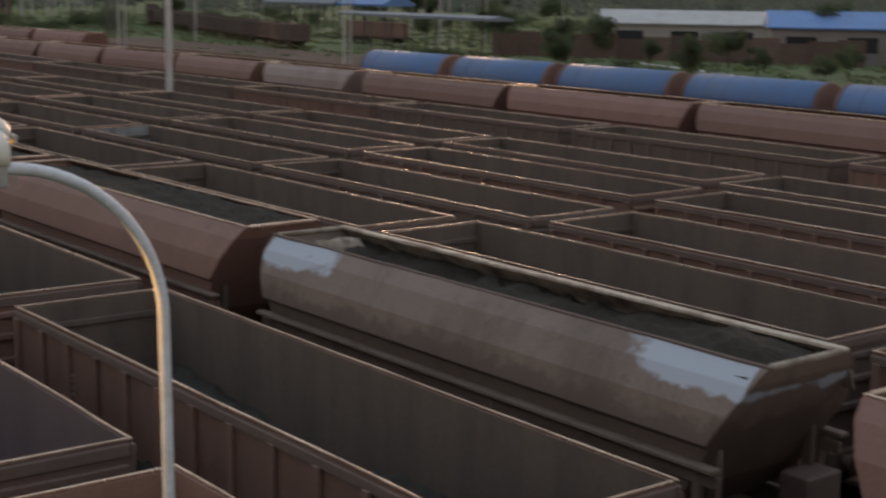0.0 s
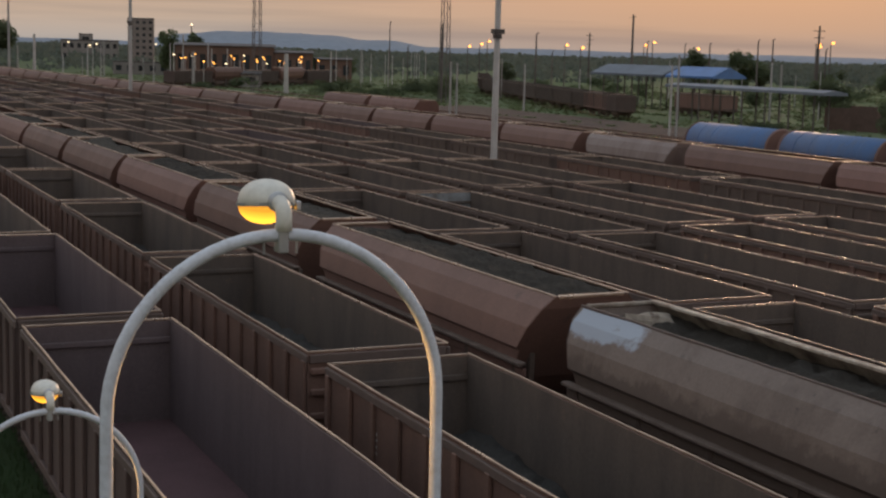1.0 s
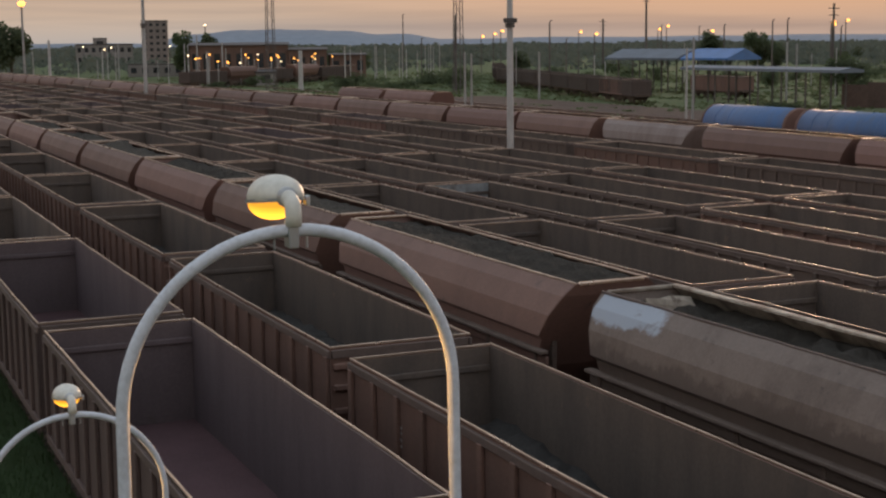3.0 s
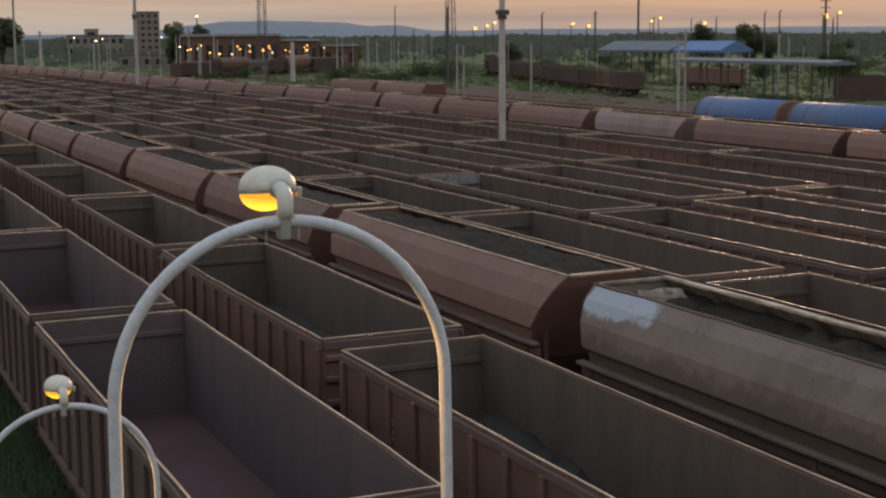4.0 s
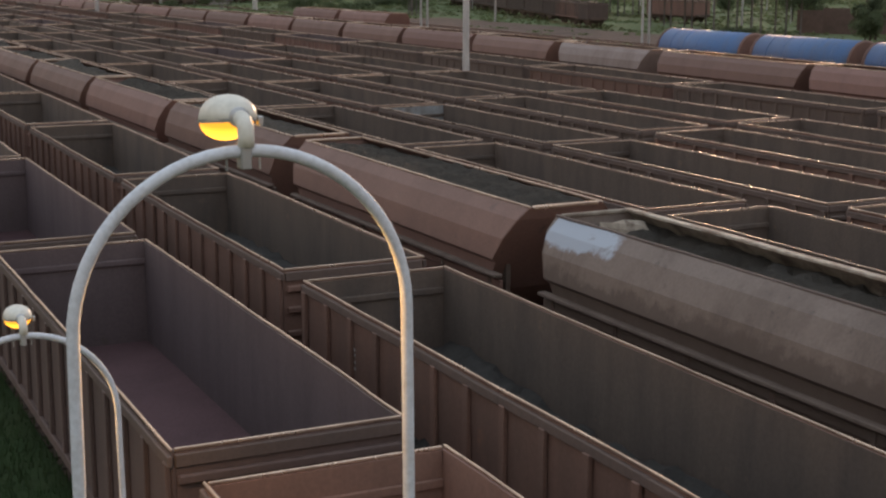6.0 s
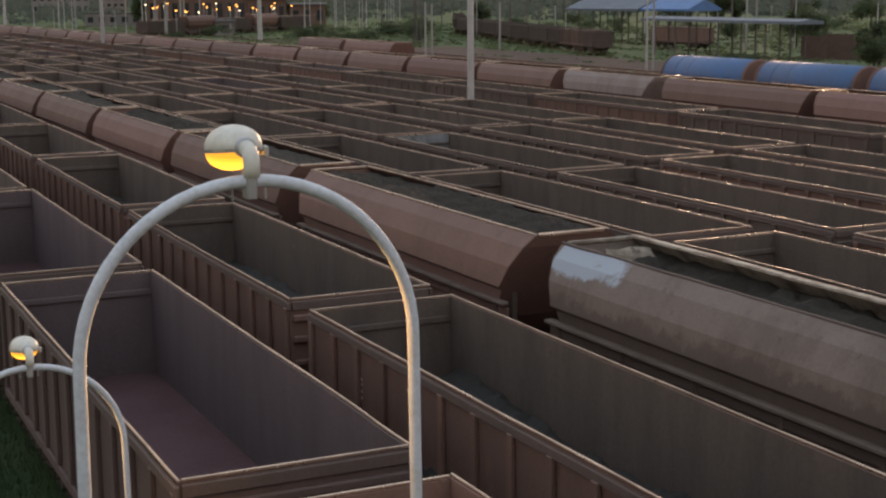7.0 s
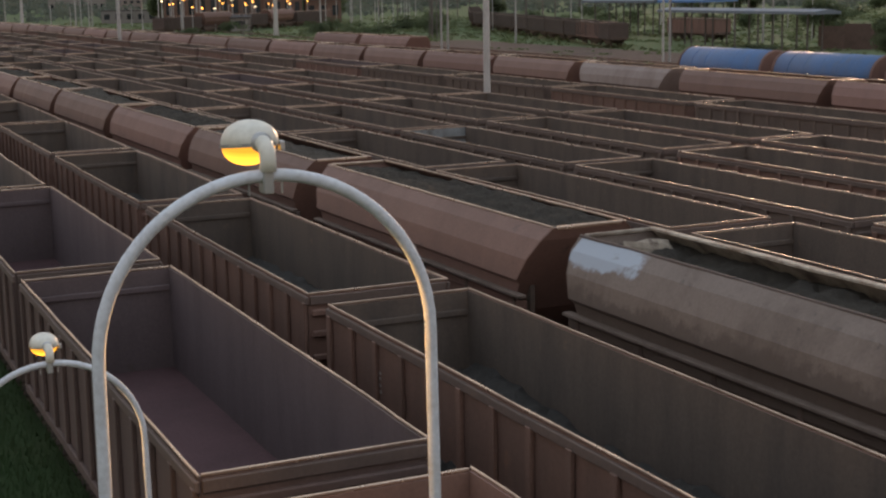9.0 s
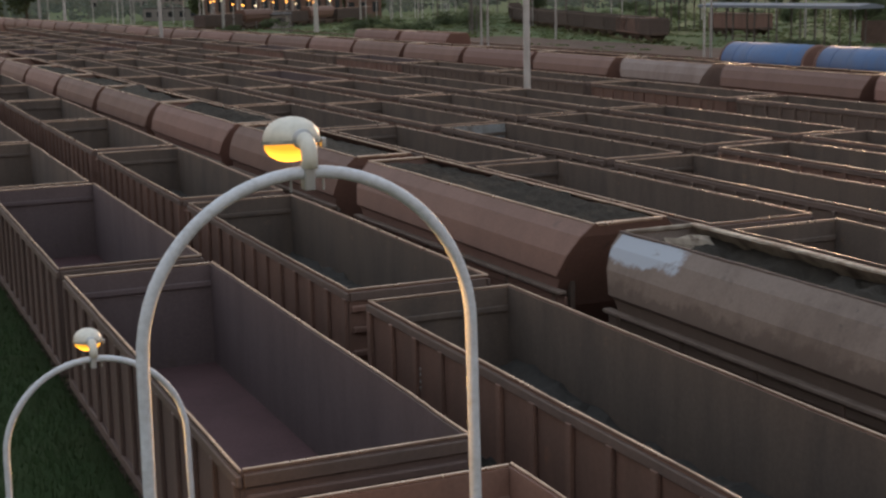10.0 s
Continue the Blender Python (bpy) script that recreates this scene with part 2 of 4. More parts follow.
M_POLE = mat("chipped_white_pole_paint", (0.60, 0.63, 0.68), 0.45, stain=(0.42, 0.42, 0.42), scale=4, grain=40, bump=0.1,
             worn=((0.10, 0.075, 0.06), 0.665, 16.0), rnd=0.03)
M_LAMP = mat("cream_lamp_housing", (0.70, 0.68, 0.60), 0.4, stain=(0.55, 0.52, 0.44), scale=8, bump=0.05, rnd=0.03)
M_LAMP_METAL = mat("grey_lamp_metal", (0.45, 0.45, 0.45), 0.45, 0.5, scale=9, bump=0.05)
M_GLASS = glow("lit_sodium_glass", (1.0, 0.44, 0.035), 1.3)
_n, _k = M_GLASS.node_tree.nodes, M_GLASS.node_tree.links
_tc, _sep, _mr = _n.new("ShaderNodeTexCoord"), _n.new("ShaderNodeSeparateXYZ"), _n.new("ShaderNodeMapRange")
_mr.inputs["From Min"].default_value, _mr.inputs["From Max"].default_value = 0.035, 0.10
_mr.inputs["To Min"].default_value, _mr.inputs["To Max"].default_value = 2.9, 0.9
_k.new(_tc.outputs["Object"], _sep.inputs[0])
_k.new(_sep.outputs["Z"], _mr.inputs["Value"])
_k.new(_mr.outputs[0], _n["Principled BSDF"].inputs["Emission Strength"])
M_GLOW = glow("far_sodium_lamp", (1.0, 0.40, 0.07), 4.0)
M_GLOW_W = glow("far_white_lamp", (1.0, 0.75, 0.45), 3.0)
M_MAST = mat("pale_mast_paint", (0.42, 0.40, 0.38), 0.6, stain=(0.3, 0.27, 0.25), scale=1.5)
M_DARKPOLE = mat("dark_pole", (0.12, 0.10, 0.09), 0.7)
M_GROUND = mat("rough_grassland", (0.105, 0.14, 0.062), 0.95, stain=(0.13, 0.125, 0.08), scale=0.05, grain=1.5, bump=0.8, dist=0.2, rnd=0.0, stain_amt=0.7)
M_BALLAST = mat("cinder_ballast", (0.138, 0.097, 0.076), 0.95, stain=(0.09, 0.066, 0.054), scale=0.25, grain=16, bump=1.0, dist=0.05, rnd=0.0)
M_GRASS = mat("grass_blades", (0.042, 0.08, 0.028), 0.85, stain=(0.062, 0.078, 0.036), scale=0.7, rnd=0.0)
M_STEEL = mat("rail_steel", (0.22, 0.15, 0.12), 0.5, 0.5)
M_TURF = mat("verge_turf", (0.034, 0.058, 0.022), 0.95, stain=(0.052, 0.062, 0.028), scale=0.8, grain=14, bump=1.0, dist=0.05, rnd=0.0)
# distance haze is put into this pale grey-green leaf colour
M_FARWOOD = mat("hazy_far_woodland", (0.15, 0.17, 0.14), 0.95, stain=(0.125, 0.142, 0.125), scale=0.05, rnd=0.0)
M_WEEDS = mat("weeds_and_scrub", (0.15, 0.18, 0.085), 0.9, stain=(0.17, 0.155, 0.10), scale=0.08, rnd=0.0)
M_SLEEPER = mat("sleeper_wood", (0.08, 0.06, 0.05), 0.9)
M_LEAF = mat("leaves", (0.095, 0.12, 0.055), 0.8, stain=(0.068, 0.09, 0.042), scale=0.6, rnd=0.2)
M_BARK = mat("bark", (0.09, 0.07, 0.055), 0.9)
M_WALL = mat("pale_render", (0.30, 0.27, 0.25), 0.85, stain=(0.21, 0.185, 0.165), scale=0.3)
M_BRICKY = mat("brown_tower_cladding", (0.28, 0.23, 0.21), 0.85, stain=(0.21, 0.17, 0.15), scale=0.3)
M_ROOFG = mat("pale_sheet_roof", (0.16, 0.185, 0.22), 0.65, stain=(0.13, 0.14, 0.155), scale=0.4)
M_ROOFL = mat("light_sheet_roof", (0.34, 0.34, 0.34), 0.6, stain=(0.24, 0.23, 0.22), scale=0.4)
M_ROOFB = mat("blue_sheet_roof", (0.07, 0.16, 0.36), 0.5, stain=(0.08, 0.12, 0.20), scale=0.4)
M_ROOFD = mat("dark_felt_roof", (0.10, 0.085, 0.08), 0.85)
M_WIN = mat("dark_window_glass", (0.03, 0.035, 0.04), 0.12, bump=0.0, rnd=0.3)
M_COAL_W = mat("brown_dusted_coal", (0.055, 0.048, 0.04), 0.9, stain=(0.076, 0.065, 0.052), scale=2.0, grain=26, bump=1.0, dist=0.06)
M_DARKWAGON = mat("near_black_brown_paint", (0.085, 0.06, 0.05), 0.85, stain=(0.06, 0.046, 0.04), streak=True, rnd=0.15)
M_DEPOT = mat("red_brown_brick_wall", (0.17, 0.105, 0.082), 0.9, stain=(0.12, 0.08, 0.066), scale=0.25, rnd=0.05)
M_LINING = mat("cream_rust_lining", (0.33, 0.28, 0.22), 0.8, stain=(0.10, 0.072, 0.055), scale=1.6, stain_amt=1.0, rnd=0.02, worn=((0.09, 0.06, 0.045), 0.58, 1.1))
M_FENCE = mat("brown_fence", (0.13, 0.09, 0.075), 0.9, stain=(0.08, 0.06, 0.05))
# no haze in the air: its pale blue is in the hills' base colour
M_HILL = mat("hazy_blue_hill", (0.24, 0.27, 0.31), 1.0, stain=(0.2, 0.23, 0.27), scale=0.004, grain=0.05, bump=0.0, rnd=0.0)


def leafy(m, share=0.5):
    """Lets light pass through leaves: a share of the surface scatters to its far side."""
    n, k = m.node_tree.nodes, m.node_tree.links
    p = n["Principled BSDF"]
    through_leaf = n.new("ShaderNodeBsdfTranslucent")
    k.new(p.inputs["Base Color"].links[0].from_socket, through_leaf.inputs["Color"])
    both = n.new("ShaderNodeMixShader")
    both.inputs["Fac"].default_value = share
    k.new(p.outputs[0], both.inputs[1])
    k.new(through_leaf.outputs[0], both.inputs[2])
    k.new(both.outputs[0], n["Material Output"].inputs["Surface"])


for foliage in (M_LEAF, M_FARWOOD, M_WEEDS, M_GRASS):
    leafy(foliage)


# ---- building helpers ----
def box(bm, x0, x1, y0, y1, z0, z1, bevel=0.0, cuts=0):
    """A bevelled box, cut along y into cuts pieces."""
    m = Matrix.Translation(((x0 + x1) / 2, (y0 + y1) / 2, (z0 + z1) / 2)) @ Matrix.Diagonal((x1 - x0, y1 - y0, z1 - z0, 1))
    made = bmesh.ops.create_cube(bm, size=1.0, matrix=m)["verts"]
    edges = list({e for v in made for e in v.link_edges})
    if bevel:
        got = bmesh.ops.bevel(bm, geom=edges, offset=bevel, segments=1, affect="EDGES")
        made = list({v for f in got["faces"] for v in f.verts})
        edges = list({e for v in made for e in v.link_edges})
    if cuts:
        long = [e for e in edges if abs(e.verts[0].co.y - e.verts[1].co.y) > 0.7 * (y1 - y0)]
        bmesh.ops.subdivide_edges(bm, edges=long, cuts=cuts, use_grid_fill=True)


def rod(bm, a, b, r0, r1=None, n=10):
    """A tapered round bar from a to b."""
    a, b = Vector(a), Vector(b)
    d = b - a
    m = Matrix.Translation((a + b) / 2) @ d.to_track_quat("Z", "Y").to_matrix().to_4x4()
    bmesh.ops.create_cone(bm, cap_ends=True, segments=n, radius1=r0, radius2=r0 if r1 is None else r1, depth=d.length, matrix=m)


def tube(bm, pts, r, n=12):
    """A round pipe along a line of points."""
    pts = [Vector(p) for p in pts]
    rings = []
    side = None
    for i, p in enumerate(pts):
        d = (pts[min(i + 1, len(pts) - 1)] - pts[max(i - 1, 0)]).normalized()
        if side is None:
            side = d.orthogonal().normalized()
        side = (side - d * side.dot(d)).normalized()
        up = d.cross(side)
        rings.append([bm.verts.new(p + r * (math.cos(2 * math.pi * j / n) * side + math.sin(2 * math.pi * j / n) * up)) for j in range(n)])
    for a, b in zip(rings, rings[1:]):
        for j in range(n):
            f = bm.faces.new((a[j], a[(j + 1) % n], b[(j + 1) % n], b[j]))
            f.smooth = True
    bm.faces.new(list(reversed(rings[0])))
    bm.faces.new(rings[-1])


def mesh_of(name, bm, material):
    bmesh.ops.recalc_face_normals(bm, faces=bm.faces)
    me = bpy.data.meshes.new(name)
    bm.to_mesh(me)
    bm.free()
    me.materials.append(material)
    return me


def part(name, bm, material, parent=None, label=""):
    ob = new(name, bm if isinstance(bm, bpy.types.Mesh) else mesh_of(name, bm, material))
    ob.parent = parent
    return tagged(ob, label)


def boxes(*specs, bevel=0.0, cuts=0):
    bm = bmesh.new()
    for s in specs:
        box(bm, *s, bevel=bevel, cuts=cuts)
    return bm


def smooth(bm):
    for f in bm.faces:
        f.smooth = True
    return bm


def thing(name, label, category, group="", kind=""):
    return tagged(new(name), label, category, group, kind)


def bend(bm, amount, seed, zlow=1.2, ztop=3.2):
    """Dents: pushes a wall or its rim sideways, more towards the top."""
    for v in bm.verts:
        k = max(0.0, min(1.0, (v.co.z - zlow) / (ztop - zlow)))
        v.co.x += amount * k * noise.noise((seed * 7.3, v.co.y * 0.45, 0.0)) + 0.3 * amount * k * noise.noise((seed * 3.1, v.co.y * 1.7, 4.0))
        v.co.z += 0.35 * amount * k * noise.noise((seed * 5.7, v.co.y * 0.6, 9.0))
    return bm


# ---- setting ----
FAR_Y = 330.0
bm = bmesh.new()
bmesh.ops.create_grid(bm, x_segments=60, y_segments=60, size=4200)
for v in bm.verts:
    d = math.hypot(v.co.x, v.co.y)
    v.co.z = -0.25 + (0.0 if d < 400 else 1.2 * noise.noise((v.co.x * 0.002, v.co.y * 0.002, 0)))
tagged(part("ground", bm, M_GROUND), "rough grass and weeds beside the rail yard", "ground", kind="structure")
tagged(part("ballast", boxes((4.6, 72, -25, FAR_Y, -0.6, -0.17), (72, 104, -25, 215, -0.6, -0.175)), M_BALLAST), "dark cinder ballast under the sidings", "ballast", kind="structure")


tagged(part("verge", boxes((-14, 5.25, -10, 120, -0.7, -0.125)), M_TURF), "dark green turf verge beside the first siding", "verge", kind="structure")


def line_x(pts, y):
    """The x of a track's centre at y, on straight pieces between points (y, x)."""
    for (ya, xa), (yb, xb) in zip(pts, pts[1:]):
        if y <= yb or (yb, xb) == pts[-1]:
            return xa + (xb - xa) * (y - ya) / (yb - ya)


def turn_at(pts, y):
    return -math.degrees(math.atan2(line_x(pts, y + 5) - line_x(pts, y - 5), 10.0))


TRACKS = {
    "a": [(-20, 6.365), (FAR_Y, 6.33)],
    "b": [(-20, 11.21), (20, 10.855), (32, 10.81), (FAR_Y, 10.78)],
    "c": [(-20, 16.04), (20, 15.61), (26, 15.49), (FAR_Y, 10.4)],
    "d": [(-20, 21.33), (FAR_Y, 15.9)],
    "e": [(-20, 25.95), (FAR_Y, 18.2)],
    "f": [(-20, 31.3), (FAR_Y, 20.1)],
    "g": [(-20, 34.9), (FAR_Y, 27.9)],
    "h": [(-20, 42.5), (FAR_Y, 35.0)],
    "i": [(-20, 48.4), (43, 47.9), (89, 46.5), (129, 44.3), (161, 41.5), (215, 37.8), (FAR_Y, 30.0)],
    "j": [(-20, 64.0), (FAR_Y, 51.0)],
    "k": [(-20, 71.5), (FAR_Y, 60.0)],
    "l": [(-20, 78.5), (FAR_Y, 68.0)],
    "m": [(-20, 85.0), (FAR_Y, 77.0)],
    "n": [(-20, 91.5), (FAR_Y, 86.0)],
}

for pts in TRACKS.values():
    track = thing("railway_track", "rusty railway track on sleepers in ballast", "track", "sidings", "structure")
    for side in (-0.76, 0.76):
        bm = bmesh.new()
        for (ya, xa), (yb, xb) in zip(pts, pts[1:]):
            base = [(-0.035, -0.14), (0.035, -0.14), (0.035, 0.0), (-0.035, 0.0)]
            lo = [bm.verts.new((xa + side + dx, ya, z)) for dx, z in base]
            hi = [bm.verts.new((xb + side + dx, yb, z)) for dx, z in base]
            for j in range(4):
                bm.faces.new((lo[j], lo[(j + 1) % 4], hi[(j + 1) % 4], hi[j]))
        part("rail", bm, M_STEEL, track)
    vs, fs = [], []
    for i in range(int((160 + 20) / 0.65)):
        y = -20 + i * 0.65
        x = line_x(pts, y)
        b = len(vs)
        vs += [(x + sx * 1.3, y + sy * 0.12, z) for z in (-0.2, -0.14) for sx, sy in ((-1, -1), (1, -1), (1, 1), (-1, 1))]
        fs += [(b, b + 1, b + 5, b + 4), (b + 1, b + 2, b + 6, b + 5), (b + 2, b + 3, b + 7, b + 6), (b + 3, b, b + 4, b + 7), (b + 4, b + 5, b + 6, b + 7)]
    me = bpy.data.meshes.new("sleepers")
    me.from_pydata(vs, [], fs)
    me.materials.append(M_SLEEPER)
    tagged(part("sleepers", me, M_SLEEPER, track), kind="stuff")


# ---- wagons ----
def running_gear(w, L, W):
    """Underframe, bogies with wheels, buffers: the same under every wagon."""
    part("underframe", boxes((-1.15, -0.95, -L / 2, L / 2, 0.74, 0.98), (0.95, 1.15, -L / 2, L / 2, 0.74, 0.98),
                             (-1.2, 1.2, -L / 2 - 0.12, -L / 2 - 0.003, 0.85, 1.22), (-1.2, 1.2, L / 2 + 0.003, L / 2 + 0.12, 0.85, 1.22),
                             (-0.2, 0.2, -L / 2, L / 2, 0.76, 0.98), bevel=0.02), M_UNDER, w)
    bog = wheel = buf = None
    for s in (-1, 1):
        c = s * (L / 2 - 2.1)
        if bog is None:
            bog = mesh_of("bogie", boxes((-1.1, -0.95, -1.35, 1.35, 0.45, 0.75), (0.95, 1.1, -1.35, 1.35, 0.45, 0.75), (-1.1, 1.1, -0.2, 0.2, 0.5, 0.75), bevel=0.03), M_UNDER)
            bm = bmesh.new()
            rod(bm, (-0.82, 0, 0.46), (-0.68, 0, 0.46), 0.46, n=20)
            rod(bm, (0.68, 0, 0.46), (0.82, 0, 0.46), 0.46, n=20)
            rod(bm, (-1.05, 0, 0.46), (1.05, 0, 0.46), 0.08)
            wheel = mesh_of("wheelset", bm, M_UNDER)
            bm = bmesh.new()
            rod(bm, (0, 0, 0), (0, 0.42, 0), 0.1)
            rod(bm, (0, 0.42, 0), (0, 0.5, 0), 0.22, 0.2, 16)
            buf = mesh_of("buffer", bm, M_UNDER)
        b = part("bogie", bog, None, w)
        b.location = (0, c, 0)
        for dy in (-0.9, 0.9):
            part("wheelset", wheel, None, b).location = (0, dy, 0)
        for sx in (-0.88, 0.88):
            q = part("buffer", buf, None, w)
            q.matrix_basis = pose(sx, s * (L / 2 + 0.1), 1.06, 0, 0, 0 if s > 0 else 180)


def open_wagon(L, W, paint, inner, floor_mat, seed, label, detail=True, rim=3.2, n_posts=13, end_lining=None, dent=0.042, edge=None):
    """An open-topped box wagon, along y, its rim at the given height over the rails."""
    w = thing("open_wagon", label, "freight wagon", "wagons in the sidings")
    h, t = W / 2, 0.05
    part("floor", boxes((-h + t, h - t, -L / 2 + t, L / 2 - t, 1.0, 1.07)), floor_mat, w)
    for s in (-1, 1):
        a, b = sorted((s * h, s * (h - t)))
        bm = bend(boxes((a, b, -L / 2, L / 2, 0.98, rim - 0.042), cuts=24), dent, seed + s)
        side = part("side_wall", bm, paint, w)
        side.data.materials.append(inner)
        for f in side.data.polygons:
            if f.normal.x * s < -0.5:
                f.material_index = 1
        a, b = sorted((s * (h - 0.008), s * (h + 0.055)))
        bm = bend(boxes((a, b, -L / 2 - 0.04, L / 2 + 0.04, rim - 0.23, rim - 0.085), bevel=0.012, cuts=24), dent, seed + s)
        part("coping", bm, M_COPING, w, "dusty steel coping")
        bm = bend(boxes((*sorted((s * (h - 0.016), s * (h + 0.018))), -L / 2 - 0.03, L / 2 + 0.03, rim - 0.04, rim), bevel=0.011, cuts=24), dent, seed + s)
        part("top_rail", bm, edge or M_RAIL, w, "" if edge else "bright worn steel edge")
        a, b = sorted((s * h, s * (h + 0.075)))
        if detail:
            posts = mesh_of("post", boxes((a, b, -0.075, 0.075, 1.12, rim - 0.2), bevel=0.012), paint)
            for i in range(n_posts):
                part("post", posts, None, side).location.y = -L / 2 + 0.1 + (L - 0.2) * i / (n_posts - 1)
            part("sill", boxes((a, b, -L / 2, L / 2, 0.94, 1.12), bevel=0.015), paint, w)
        a, b = sorted((s * L / 2, s * (L / 2 - t)))
        end = part("end_wall", boxes((-h + t + 0.003, h - t - 0.003, a, b, 0.98, rim - 0.053)), paint, w)
        end.data.materials.append(end_lining or inner)
        for f in end.data.polygons:
            if f.normal.y * s < -0.5:
                f.material_index = 1
        a, b = sorted((s * (L / 2 - 0.046), s * (L / 2 + 0.045)))
        part("end_coping", boxes((-h + 0.034, h - 0.034, a, b, rim - 0.24, rim - 0.075), bevel=0.012), M_COPING, w)
        a, b = sorted((s * (L / 2 - 0.026), s * (L / 2 + 0.006)))
        part("end_rail", boxes((-h + 0.034, h - 0.034, a, b, rim - 0.05, rim - 0.004), bevel=0.01), edge or M_RAIL, w, "" if edge else "bright worn steel edge")
        if detail:
            a, b = sorted((s * L / 2, s * (L / 2 + 0.08)))
            for z in (1.9, 2.35, 2.75):
                part("end_rib", boxes((-h + 0.06, h - 0.06, a, b, z, z + 0.12), bevel=0.02), paint, end)
            a, b = sorted((s * (L / 2 - t), s * (L / 2 - t - 0.05)))
            part("inner_rib", boxes((-h + t, h - t, a, b, rim - 0.5, rim - 0.38), bevel=0.015), inner, end)
    if not detail:
        tagged(part("ribbing", boxes(*[(*sorted((k * h, k * (h + 0.05))), y - 0.07, y + 0.07, 1.2, rim - 0.12)
                                     for k in (-1, 1) for y in [-L / 2 + 0.1 + (L - 0.2) * i / 12 for i in range(13)]]), paint, w), kind="stuff")
    running_gear(w, L, W)
    return w


def heap(name, L, W, z, rise, seed, label, material=None, slope=0.0):
    """A bed of loose bulk load, lumpy, filling a wagon's width."""
    nx, ny = 14, 60
    vs, fs = [], []
    for j in range(ny + 1):
        for i in range(nx + 1):
            x, y = (i / nx - 0.5) * W, (j / ny - 0.5) * L
            h = rise * (0.6 * noise.noise((x * 0.8 + seed, y * 0.35, seed)) + 0.3 * noise.noise((x * 2.3, y * 2.1, seed)) + 0.16 * noise.noise((x * 6, y * 6, seed)))
            vs.append((x, y, z + h - slope * x))
    for j in range(ny):
        for i in range(nx):
            a = j * (nx + 1) + i
            fs.append((a, a + 1, a + nx + 2, a + nx + 1))
    me = bpy.data.meshes.new(name)
    me.from_pydata(vs, [], fs)
    me.materials.append(material or M_COAL)
    ob = new(name, me)
    sol = ob.modifiers.new("depth", "SOLIDIFY")
    sol.thickness, sol.offset = 0.5 if z < 3 else 0.12, -1
    return tagged(ob, label, "bulk load", "loads in the wagons", "stuff")


HOP = [(0.85, 3.95), (1.11, 3.7), (1.33, 3.3), (1.43, 2.86), (1.33, 2.77), (1.29, 2.1), (0.95, 1.5)]


